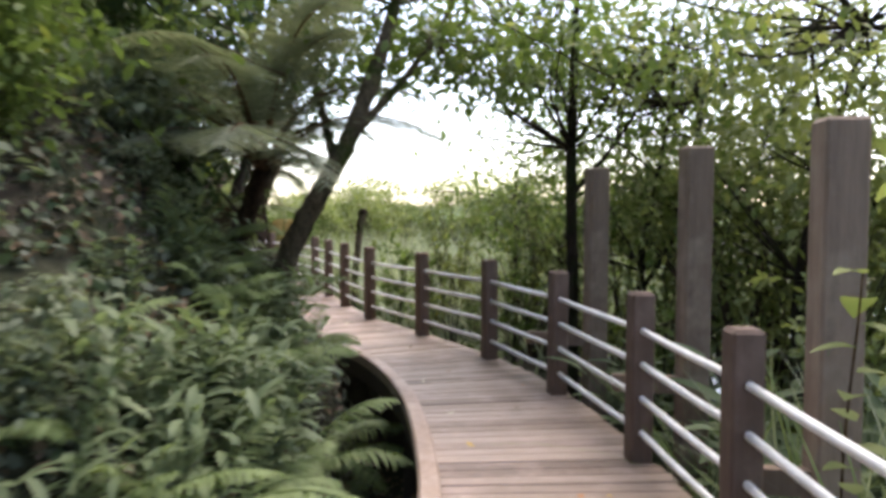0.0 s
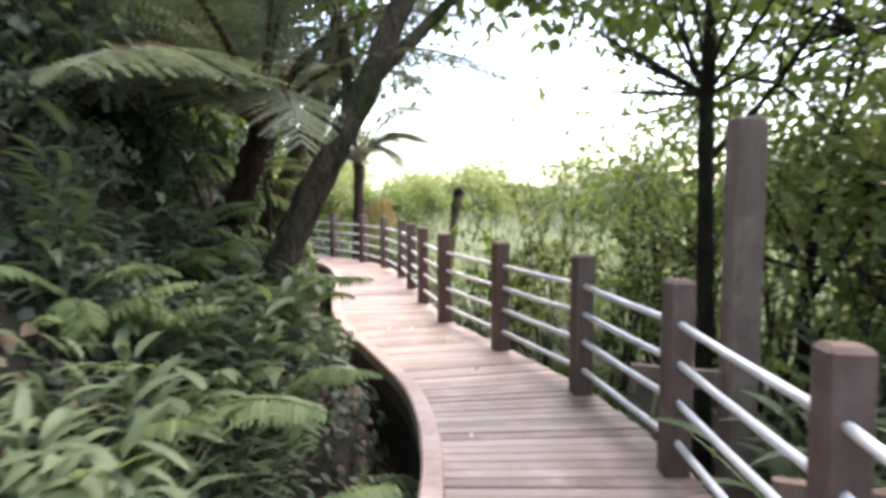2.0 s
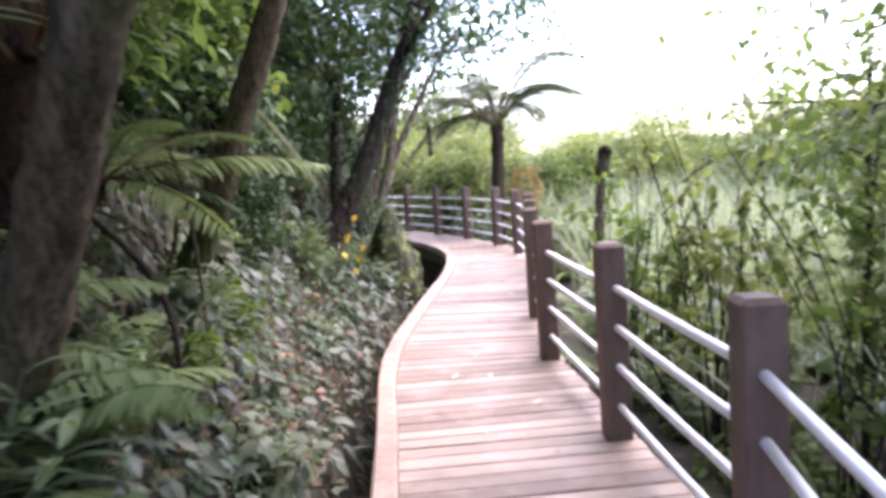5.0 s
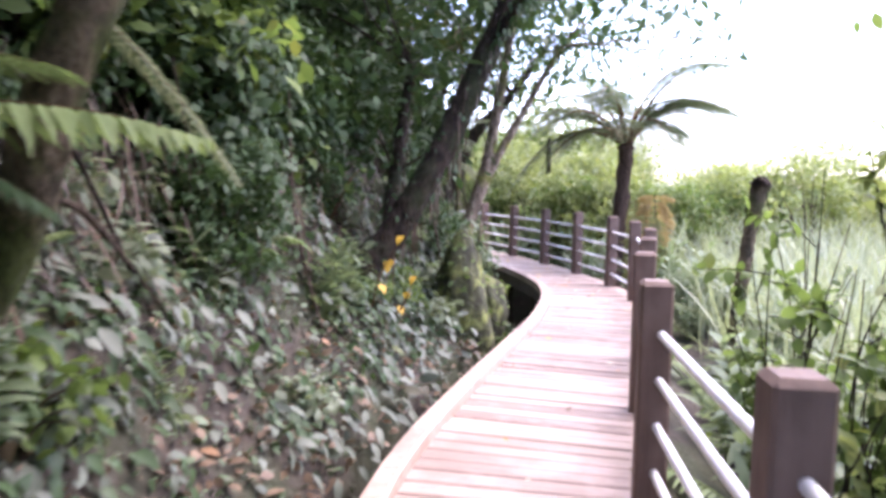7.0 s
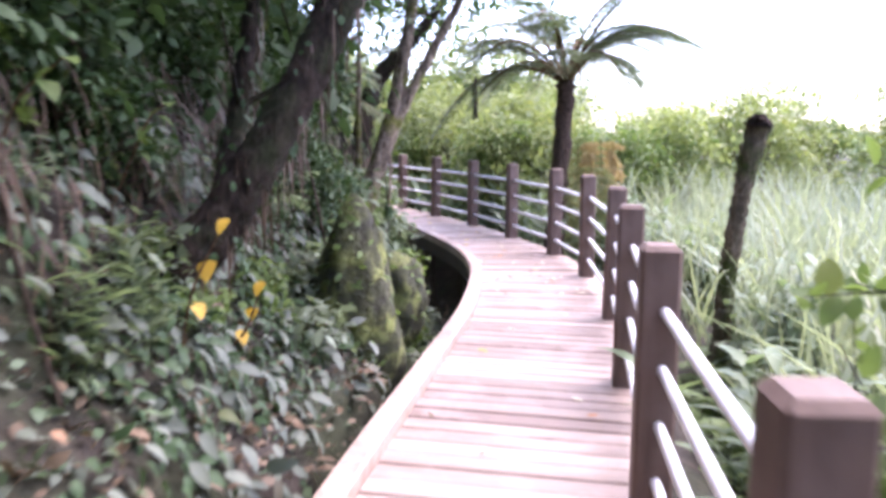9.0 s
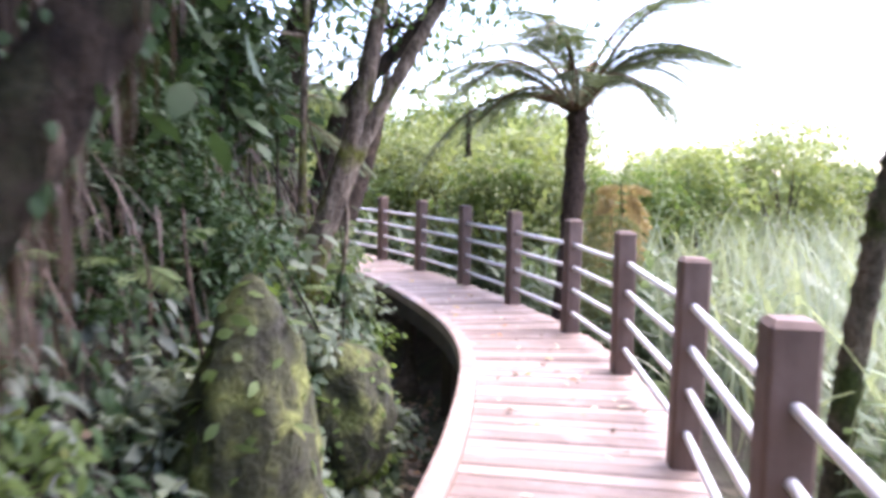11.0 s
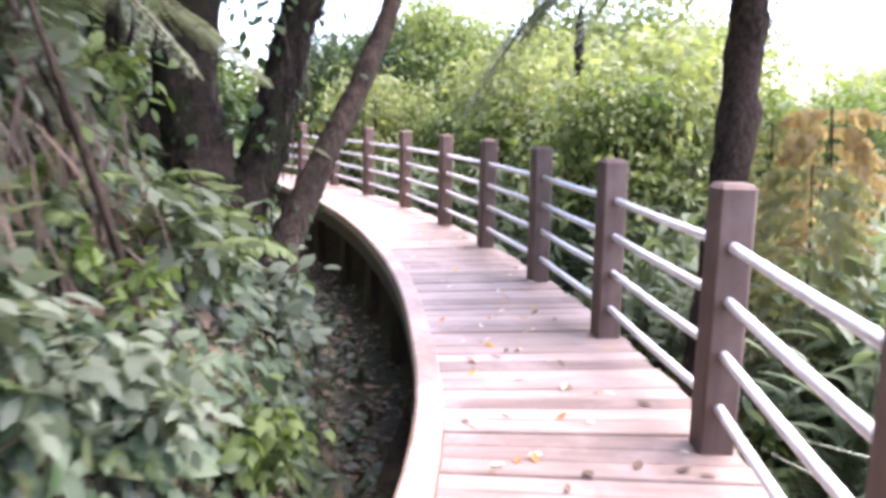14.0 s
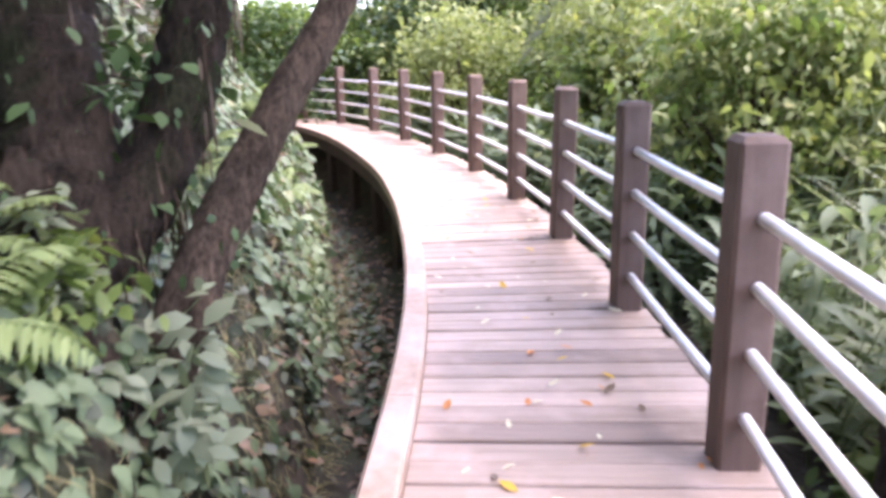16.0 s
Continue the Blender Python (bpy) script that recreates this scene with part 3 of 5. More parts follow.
for _ in range(60):
    s, o = g.uniform(0, 40), g.uniform(4.5, 9)
    put([*BIG_DEEP, *BIG_DEEP, *BIG_MID] if s > 13 else BIG_MID, *at(s, o), None, g.uniform(0.7, 1.1) * (1 if s > 13 else 0.7), g, 8)

for _ in range(110):
    s, o = g.uniform(12.5, 24.0), g.uniform(1.8, 3.8)
    put([*SHRUB_DEEP, *SHRUB_DEEP, *SHRUB_DEEP, *FERNS[:1]], *at(s, o), None, g.uniform(0.5, 0.95), g, 18)
for _ in range(26):
    put([*LOW_MID, *LOW_GREY, *LOW_GREY], *at(g.uniform(12.5, 20.5), g.uniform(0.5, 1.6)), None, g.uniform(0.6, 0.95), g, 16)
for _ in range(16):
    put(GINGER, *at(g.uniform(12.0, 17.5), g.uniform(0.7, 1.6)), None, g.uniform(0.25, 0.42), g, 16)
for _ in range(34):
    put(SHRUB_DEEP, *at(g.uniform(14.5, 21.5), g.uniform(1.15, 2.1)), None, g.uniform(0.3, 0.55), g, 20)
for _ in range(22):
    put(FERNS, *at(g.uniform(12.5, 21), g.uniform(1.0, 1.9)), None, g.uniform(0.5, 0.75), g, 16)
for _ in range(24):
    put(GINGER, *at(g.uniform(6.0, 12.4), g.uniform(0.8, 1.3)), None, g.uniform(0.4, 0.6), g, 9)
for _ in range(16):
    put(FERNS, *at(g.uniform(6, 12.5), g.uniform(0.55, 1.2)), None, g.uniform(0.9, 1.3), g, 9)

# creeping leaves over the bank and gully
n = 62000
s, o = g.uniform(3, 37, n), 0.15 + 3.0 * g.uniform(0, 1, n) ** 1.3
keep = g.uniform(0, 1, n) < np.where(o < 0.5, 0.45, 1.0)
s, o = s[keep], o[keep]
so = s
lp = np.stack([np.interp(s, ALONG, LINE[:, k]) + np.interp(s, ALONG, LEFT[:, k]) * (o + 0.13 + np.interp(s, ALONG, WID)) for k in (0, 1)], 1)
keep = waves(lp[:, 0], lp[:, 1], 2.2, 0.7) > -0.95
lp, so = lp[keep], so[keep]
z = height(lp[:, 0], lp[:, 1])
n = len(lp)
base = np.column_stack([lp, z + 0.02 + g.uniform(0, 0.07, n)])
L = g.uniform(0.045, 0.125, n) * np.where((so > 12) & (so < 21.5), 0.7, 1.0)
half = int(n * 0.42)
for sl, mat, lab in ((slice(0, half), LEAF_HERB, "grey-green creeping leaves covering the bank"), (slice(half, int(n * 0.78)), LEAF_IVY, "small green leaves covering the bank"), (slice(int(n * 0.78), n), LITTER, "dry fallen leaves lying on the bank")):
    ob = new("leaf_litter" if mat is LITTER else "creeping_leaves", mesh_of("creeping_leaves", *blades(base[sl], scatter_dirs(len(base[sl]), g, 0.4) - np.array([0, 0, 0.35]), np.array([0, 0, 1.0]) + g.normal(0, 0.4, (len(base[sl]), 3)), L[sl], L[sl] * 0.62, 0.3, 3, 0.0, 0.35), mat))
    tagged(ob, lab, "ground cover", kind="stuff")

def on_bank(s, o):
    """Plan places s metres along the walk and o metres beyond its kerb."""
    return np.stack([np.interp(s, ALONG, LINE[:, k]) + np.interp(s, ALONG, LEFT[:, k]) * (o + 0.13 + np.interp(s, ALONG, WID)) for k in (0, 1)], 1)


def downhill(p):
    """Unit vectors down the slope, and the slope's normals, at plan places p."""
    e = 0.08
    z = height(p[:, 0], p[:, 1])
    dx, dy = (height(p[:, 0] + e, p[:, 1]) - z) / e, (height(p[:, 0], p[:, 1] + e) - z) / e
    m = np.maximum(1, np.hypot(dx, dy) / 1.6)
    dx, dy = dx / m, dy / m
    nrm = unit(np.stack([-dx, -dy, np.ones(len(p))], 1))
    return unit(np.stack([-dx, -dy, -(dx ** 2 + dy ** 2)], 1) + 1e-6), nrm


def shingle(name, label, s, o, lo, hi, wide, mat, g2, lift=0.05, wide_at=0.3, bend=0.35, thin=-0.6):
    """Leaves that hang down the slope over one another, as climbers do."""
    p = on_bank(s, o)
    p = p[waves(p[:, 0], p[:, 1], 2.6, wide * 5) + g2.normal(0, 0.3, len(p)) > thin]
    dn, nr = downhill(p)
    n2 = len(p)
    base2 = np.column_stack([p, height(p[:, 0], p[:, 1])]) + nr * g2.uniform(0.01, lift, n2)[:, None]
    L2 = g2.uniform(lo, hi, n2)
    me = mesh_of(name, *blades(base2, dn + nr * 0.35 + g2.normal(0, 0.4, (n2, 3)), nr + g2.normal(0, 0.3, (n2, 3)), L2, L2 * wide, bend, 5, 0.1, wide_at), mat)
    return tagged(new(name, me), label, "ground cover", kind="stuff")


n = 12000
shingle("creeping_leaves", "dark green creeping leaves on the steep bank", g.uniform(11.8, 23.5, n), 0.5 + 2.8 * g.uniform(0, 1, n), 0.05, 0.12, 0.5, LEAF_DEEP, g, 0.12, 0.3, 0.35, -0.6)
n = 1900
shingle("broad_herbs", "low broad grey-green leaves and herbs beside the kerb", g.uniform(11.8, 20.8, n), 0.18 + 1.5 * g.uniform(0, 1, n) ** 1.2, 0.08, 0.16, 0.45, LEAF_HERB, g, 0.16, 0.4, 0.25, -0.25)
n = 5200
shingle("heart_leaved_creeper", "overlapping heart-shaped green creeper leaves on the bank", g.uniform(25.3, 33, n), 0.62 + 1.9 * g.uniform(0, 1, n) ** 1.2, 0.07, 0.14, 0.78, LEAF_IVY, g, 0.08, 0.27)
n = 2600
shingle("leaf_carpet", "soft green broad leaves spilling over the gully edge", g.uniform(20.8, 25.5, n), 0.5 + 1.5 * g.uniform(0, 1, n) ** 1.2, 0.07, 0.15, 0.6, LEAF_IVY, g, 0.1, 0.3)
# dead roots, twigs and withered fern leaves hanging on the upper bank
n = 7000
s = g.uniform(12.5, 24.5, n)
p = on_bank(s, 1.1 + 2.6 * g.uniform(0, 1, n))
dn, nr = downhill(p)
base = np.column_stack([p, height(p[:, 0], p[:, 1]) + g.uniform(0.05, 0.55, n)]) + nr * 0.06
tagged(new("dead_roots", mesh_of("dead_roots", *blades(base, dn * 0.7 + np.array([0, 0, -0.7]) + g.normal(0, 0.3, (n, 3)), nr + g.normal(0, 0.3, (n, 3)), g.uniform(0.15, 0.6, n), g.uniform(0.005, 0.022, n), 0.25, 3), ROOT)), "brown dead roots and withered fern leaves hanging on the bank", "roots", kind="stuff")
# dry grass on the gully's edge
n = 5000
s = g.uniform(21.0, 32.0, n)
p = on_bank(s, 0.5 + 0.45 * g.uniform(0, 1, n) ** 1.4)
dn, nr = downhill(p)
base = np.column_stack([p, height(p[:, 0], p[:, 1]) + 0.02])
tagged(new("dry_grass", mesh_of("dry_grass", *blades(base, nr * 0.5 + dn + g.normal(0, 0.45, (n, 3)), nr, g.uniform(0.06, 0.2, n), 0.008, 0.7, 3), STRAW)), "dry straw-coloured grass and moss fringe on the gully edge", "grass", kind="stuff")
# rubble and wet litter on the gully floor
n = 5000
s = g.uniform(3.0, 36.0, n)
p = on_bank(s, g.uniform(-0.2, 0.75, n))
base = np.column_stack([p, height(p[:, 0], p[:, 1]) + 0.015])
L = g.uniform(0.04, 0.13, n)
tagged(new("gully_litter", mesh_of("gully_litter", *blades(base, scatter_dirs(n, g, 0.25), np.array([0, 0, 1.0]) + g.normal(0, 0.4, (n, 3)), L, L * 0.5, 0.2, 3, 0.1), LITTER)), "wet brown leaf litter on the gully floor", "leaf litter", kind="stuff")

# ---- trees of the bank ----
def up(foot, h):
    return (foot[0], foot[1], H(foot) - 0.15 if h is None else h)


ga = np.random.default_rng(51)
tree("leaning_tree", "leaning tree with mossy brown bark beside the walk", [
    ([(-0.42, 5.0, H((-0.42, 5.0)) - 0.25), (-0.14, 5.22, 0.8), (0.22, 5.3, 1.5), (0.7, 5.36, 2.4), (1.0, 5.7, 3.6), (1.1, 6.0, 4.8)], [0.14, 0.115, 0.1, 0.085, 0.06, 0.03]),
    ([(0.66, 5.36, 2.3), (0.95, 5.75, 2.75), (1.3, 6.2, 3.4), (1.6, 6.6, 4.3)], [0.05, 0.04, 0.03, 0.012]),
    ([(0.5, 5.36, 2.05), (0.1, 5.9, 2.9), (-0.5, 6.2, 3.9)], [0.05, 0.035, 0.015])],
    BARK_MOSS, np.vstack([blob((0.3, 6.6, 4.6), (0.8, 0.7, 0.5), 40, ga), blob((-0.9, 5.6, 4.2), (0.7, 0.8, 0.4), 16, ga), blob((-0.7, 4.6, 3.4), (0.7, 0.8, 0.35), 12, ga), blob((0.2, 5.9, 3.5), (0.7, 0.7, 0.4), 24, ga), blob((1.0, 3.6, 4.1), (1.0, 1.2, 0.3), 8, ga), blob((0.85, 5.5, 2.75), (0.25, 0.25, 0.3), 14, ga), blob((1.5, 6.3, 3.2), (0.5, 0.6, 0.2), 26, ga), blob((2.0, 7.2, 3.5), (0.6, 0.6, 0.25), 26, ga)]), LEAF_MID, 0.14, 26, 52)
tree_fern("tree fern with a dark scaly trunk on the bank", (-0.78, 5.6, H((-0.78, 5.6))), (-0.3, 5.5, 1.95), 0.1, 15, 2.3, 54, 0.75, mat=LEAF_FROND, tilt=(-45, 0), bare=0.2, rise=(0.6, 1.0), thick=1.5)
gf = np.random.default_rng(77)
for deg, length, rise, arch in ((-72, 2.75, 0.42, 0.42), (-95, 2.3, 0.5, 0.5), (-50, 1.9, 0.5, 0.62)):
    lf, st = frond(length, 30, 0.22, arch, gf, 13, rise, 0.03, 0.16, 1.5)
    ob = thing("fern_frond", "long grey-green tree fern frond arching over the bank", "fern frond", "arching fronds", Matrix.Translation((-0.28, 5.5, 1.98)))
    part("leaf", mesh_of("leaf", *turned(lf, deg), LEAF_FROND), ob)
    part("stalk", mesh_of("stalk", *turned(st, deg), STALK), ob)


def arching_frond(p0, p1, spread_, arch, mat, label, simple=False):
    """A single frond from p0 to its tip p1."""
    p0, p1 = np.array(p0, float), np.array(p1, float)
    d = p1 - p0
    length = float(np.hypot(d[0], d[1])) / (1 - 0.12 * arch)
    rise = d[2] / length + arch
    lf, st = simple_frond(length, 30, spread_, arch, gf, rise) if simple else frond(length, 24, spread_, arch, gf, 11, rise, 0.03, 0.1, 1.2)
    ob = thing("fern_frond", label, "fern frond", "arching fronds", Matrix.Translation(p0))
    deg = math.degrees(math.atan2(d[1], d[0]))
    part("leaf", mesh_of("leaf", *turned(lf, deg), mat), ob)
    part("stalk", mesh_of("stalk", *turned(st, deg), STALK), ob)


arching_frond((-1.1, 6.25, 1.58), (-0.42, 7.18, 1.58), 0.22, 0.3, LEAF_FERN, "long light green fern frond arching over the bank", True)
arching_frond((-1.1, 6.25, 1.58), (-0.35, 6.45, 1.25), 0.24, 0.5, LEAF_FERN, "light green fern frond over the bank", True)
arching_frond((-1.1, 6.25, 1.58), (-0.9, 6.95, 1.35), 0.24, 0.5, LEAF_DEEP, "dark green fern frond on the bank", True)
arching_frond((-0.9, 7.0, 2.0), (-0.85, 7.5, 1.45), 0.16, 0.3, LEAF_FROND, "pale withered frond hanging from a trunk")
arching_frond((-6.6, 14.2, 2.0), (-6.3, 15.1, 1.42), 0.28, 0.3, LEAF_FROND, "pale grey-green frond drooping over the gully")
arching_frond((-6.6, 14.2, 2.0), (-6.0, 14.65, 1.42), 0.24, 0.4, LEAF_FROND, "pale grey-green frond drooping over the gully")

tree("slim_tree", "slim bent tree with smooth brown bark", [
    ([(-1.55, 6.4, H((-1.55, 6.4)) - 0.2), (-1.42, 6.6, 0.62), (-1.16, 6.84, 1.2), (-0.95, 6.95, 1.75), (-0.75, 7.2, 2.6), (-0.7, 7.6, 3.9)], [0.13, 0.105, 0.085, 0.085, 0.07, 0.035])],
    BARK_MOSS, blob((-0.9, 7.6, 4.0), (0.8, 0.8, 0.5), 50, ga), LEAF_DEEP, 0.13, 26, 55)
tree("slanting_tree", "dark slanting trunk hung with leaves over the bank", [
    ([(-3.45, 9.95, H((-3.45, 9.95)) - 0.2), (-3.3, 10.35, 1.05), (-3.2, 10.62, 1.5), (-3.12, 10.95, 2.1), (-2.95, 11.4, 3.2), (-2.8, 11.9, 4.6)], [0.16, 0.125, 0.115, 0.11, 0.09, 0.035]),
    ([(-3.0, 11.2, 2.7), (-2.6, 11.3, 3.3), (-2.2, 11.5, 4.2)], [0.05, 0.035, 0.015]),
    ([(-3.3, 10.35, 1.1), (-3.65, 10.7, 1.6), (-3.8, 11.0, 2.6)], [0.08, 0.06, 0.03])],
    BARK_DARK, np.vstack([blob((-3.3, 11.9, 3.9), (0.9, 0.9, 0.6), 60, ga), blob((-3.9, 11.4, 2.4), (0.35, 0.45, 0.5), 25, ga)]), LEAF_DEEP, 0.14, 26, 56)
tree("forked_tree", "forked tree with pale lichen bark and yellow moss", [
    ([(-5.42, 13.22, H((-5.42, 13.22)) - 0.25), (-5.35, 13.34, 0.55), (-5.28, 13.46, 1.0), (-5.22, 13.6, 1.42), (-5.25, 13.85, 2.1), (-5.2, 14.2, 3.8)], [0.14, 0.105, 0.092, 0.084, 0.07, 0.035]),
    ([(-5.25, 13.52, 1.15), (-5.17, 13.78, 1.72), (-5.02, 14.1, 2.35), (-4.7, 14.6, 3.4)], [0.07, 0.06, 0.052, 0.025]),
    ([(-5.4, 13.4, 0.8), (-5.43, 13.42, 1.5), (-5.5, 13.5, 2.4), (-5.6, 13.6, 3.4)], [0.03, 0.028, 0.025, 0.012]),
    ([(-5.1, 13.5, 0.7), (-5.12, 13.56, 1.15), (-5.22, 13.62, 1.5), (-5.1, 13.9, 1.9)], [0.012, 0.016, 0.016, 0.01])],
    BARK_PALE, np.vstack([blob((-4.5, 14.6, 3.7), (0.9, 0.9, 0.5), 60, ga), blob((-5.6, 13.6, 3.6), (0.8, 0.7, 0.5), 40, ga)]), LEAF_DEEP, 0.12, 26, 57)
tree("old_tree", "thick dark mossy tree hung with ferns and creepers", [
    ([(-7.85, 15.1, H((-7.85, 15.1)) - 0.3), (-7.85, 15.35, 0.55), (-8.05, 15.45, 1.0), (-8.25, 15.5, 1.7), (-8.3, 15.8, 3.0), (-8.1, 16.3, 4.5)], [0.42, 0.3, 0.24, 0.2, 0.16, 0.06]),
    ([(-7.8, 15.4, 0.45), (-7.95, 15.85, 0.95), (-8.0, 16.05, 1.5), (-7.9, 16.3, 2.3), (-7.3, 16.8, 3.2), (-6.8, 17.2, 4.2)], [0.2, 0.15, 0.135, 0.12, 0.07, 0.02]),
    ([(-8.0, 15.3, 0.8), (-8.4, 15.1, 1.5), (-8.8, 15.0, 3.0)], [0.16, 0.12, 0.05]),
    ([(-7.6, 15.2, 0.75), (-7.45, 15.35, 0.42), (-7.3, 15.6, 0.05)], [0.11, 0.075, 0.04])],
    BARK_DARK, np.vstack([blob((-7.4, 16.8, 4.0), (1.1, 1.0, 0.5), 70, ga), blob((-8.6, 15.4, 2.7), (0.5, 0.5, 0.6), 34, ga), blob((-8.2, 15.75, 1.6), (0.22, 0.22, 0.5), 12, ga)]), LEAF_DEEP, 0.12, 26, 58)
tree("slender_leaning_tree", "slender leaning tree with brown bark beside the kerb", [
    ([(-7.55, 15.55, H((-7.55, 15.55)) - 0.35), (-7.68, 15.95, 0.6), (-7.76, 16.22, 1.0), (-7.92, 16.62, 1.5), (-8.15, 17.1, 2.2), (-8.4, 17.6, 3.4)], [0.14, 0.105, 0.088, 0.082, 0.07, 0.03])],
    BARK, blob((-8.2, 17.3, 3.6), (0.8, 0.8, 0.5), 46, ga), LEAF_MID, 0.12, 26, 59)
for k, (s, o, h) in enumerate(((6, 3.2, 5.0), (9, 4.2, 5.5), (3, 3.5, 5), (14, 3.4, 5.5), (16, 3.6, 6), (18, 3.0, 5.5), (20, 3.0, 5.5), (22, 3.5, 6), (25.5, 3.2, 6), (29, 3.0, 5.5), (33, 2.6, 5.5), (36, 2.5, 5.5), (0.5, 2.6, 4.5))):
    p = at(s, o)
    z = H(p)
    gk = np.random.default_rng(70 + k)
    tree("bank_tree", "dark leafy tree on the wooded bank", [
        ([(p[0], p[1], z - 0.2), (p[0] + gk.normal(0, 0.15), p[1] + gk.normal(0, 0.15), z + h * 0.3), (p[0] + gk.normal(0, 0.4), p[1] + gk.normal(0, 0.4), z + h * 0.7)], [0.13, 0.1, 0.03])],
        BARK_DARK, np.vstack([blob((p[0], p[1], z + h * 0.62), (1.2, 1.2, h * 0.2), 150 if s > 12 else 40, gk), blob((*at(s, 2.1), 4.1 if s > 12 else 5.0), (1.1, 1.1, 0.45), 80 if 12 < s < 26 else 20, gk)]), LEAF_DEEP if s > 12 else LEAF_MID, 0.15, 26, 70 + k, 0.55)

# ---- mossy stump and boulder by the kerb ----
def lump(name, label, category, at_, size, seed, mat, taper=0.0):
    bm = bmesh.new()
    bmesh.ops.create_icosphere(bm, subdivisions=4, radius=1)
    for v in bm.verts:
        q = v.co * 1.7 + Vector((seed, seed * 0.7, 0))
        k = 1 + 0.28 * noise.noise(q) + 0.14 * noise.noise(q * 3) + 0.06 * noise.noise(q * 8)
        w = 1 - taper * (v.co.z * 0.5 + 0.5)
        v.co = Vector((v.co.x * size[0] * k * w, v.co.y * size[1] * k * w, v.co.z * size[2] * (0.85 + 0.15 * k)))
    me = bpy.data.meshes.new(name)
    bm.to_mesh(me)
    bm.free()
    me.materials.append(mat)
    ob = new(name, smooth(me))
    ob.matrix_basis = Matrix.Translation(at_)
    return tagged(ob, label, category)


lump("mossy_stump", "old mossy tree stump beside the kerb", "stump", (-3.7, 11.66, 0.1), (0.36, 0.38, 0.95), 3.1, MOSS, 0.4)
lump("mossy_boulder", "moss-covered boulder at the gully edge", "boulder", (-4.75, 13.2, -0.1), (0.3, 0.36, 0.5), 5.7, MOSS, 0.1)

gs = np.random.default_rng(33)
for ob in [o for o in scene.objects if o.name.startswith("mossy_")]:
    me = ob.data
    pick = gs.integers(0, len(me.vertices), 230)
    co = np.array([me.vertices[int(k)].co for k in pick])
    nr = np.array([me.vertices[int(k)].normal for k in pick])
    n = len(co)
    part("ivy", mesh_of("ivy", *blades(co, nr * 0.6 + scatter_dirs(n, gs, 0.3) - np.array([0, 0, 0.5]), nr, gs.uniform(0.04, 0.1, n), gs.uniform(0.025, 0.05, n), 0.3, 3), LEAF_MID), ob, "small green creeper leaves")

for ob in [o for o in scene.objects if o.parent and o.parent.name.split(".")[0] in ("old_tree", "slanting_tree", "slender_leaning_tree", "forked_tree") and o.name.split(".")[0] in ("trunk", "limb")]:
    me = ob.data
    few = ob.parent.name.startswith(("forked", "slender"))
    co = np.empty(len(me.vertices) * 3)
    me.vertices.foreach_get("co", co)
    co = co.reshape(-1, 3)
    co = co[co[:, 2] < (0.8 if few else 3.2)]
    if len(co) < 20:
        continue
    nr = unit(gs.normal(size=(len(co), 3)) * (1, 1, 0.3))
    pick = gs.integers(0, len(co), 60 if few else 260)
    n = len(pick)
    part("ivy", mesh_of("ivy", *blades(co[pick] + nr[pick] * 0.02, nr[pick] * 0.5 + np.array([0, 0, -0.8]), nr[pick], gs.uniform(0.03, 0.085, n), gs.uniform(0.018, 0.045, n), 0.3, 3), LEAF_DEEP), ob.parent, "small dark climber leaves on the bark")
    if not few and len(co) > 150:
        L = gs.uniform(0.1, 0.4, n)
        part("root_mat", mesh_of("root_mat", *blades(co[pick[::-1]] + nr[pick] * 0.02, nr[pick] * 0.25 + np.array([0, 0, -1.0]), nr[pick], L, 0.012, 0.2, 3), ROOT), ob.parent, "hanging brown aerial roots")

# ferns and tree ferns of the bank
tree_fern("small tree fern with long light green fronds on the bank", (-1.4, 6.2, H((-1.4, 6.2))), (-1.12, 6.24, 1.55), 0.05, 6, 0.95, 34, 0.5, mat=LEAF_FERN, tilt=(-25, 10))
tree_fern("tree fern with pale drooping fronds above the gully", (-6.95, 14.1, H((-6.95, 14.1))), (-6.62, 14.2, 1.96), 0.06, 7, 1.0, 35, 0.65, mat=LEAF_GREY, tilt=(-25, 15))
for x, y, q in ((1.05, 3.2, 1.3), (0.85, 4.3, 1.1), (1.2, 2.4, 1.2), (0.55, 5.1, 1.0), (-5.2, 12.9, 0.7), (-6.3, 14.1, 0.8), (-6.9, 14.9, 0.8)):
    put(FERNS, x, y, None, q, gs, 6)


def leafy_stem(name, label, foot, tip, leaves, size, mat, seed, round_=0.75, down=0.4):
    """A thin stem with a few large leaves, each one a part."""
    g2 = np.random.default_rng(seed)
    ob = thing(name, label, "plant")
    foot, tip = np.array(foot, float), np.array(tip, float)
    mid = (foot + tip) / 2 + g2.normal(0, 0.08, 3)
    part("stem", mesh_of("stem", *rope([foot, mid, tip], [0.008, 0.007, 0.004], 6), STALK), ob)
    for k in range(leaves):
        u = 0.45 + 0.55 * k / max(1, leaves - 1)
        b0 = (1 - u) ** 2 * foot + 2 * u * (1 - u) * mid + u * u * tip
        a = k * 2.4 + g2.normal(0, 0.4)
        L = size * g2.uniform(0.75, 1.2)
        w = np.array([math.cos(a), math.sin(a), g2.normal(0.0, 0.2) - down])
        part("leaf", mesh_of("leaf", *blades(b0, w, (0, 0, 1), L, L * round_, 0.3, 6, 0.1, 0.33), mat), ob)
    return ob


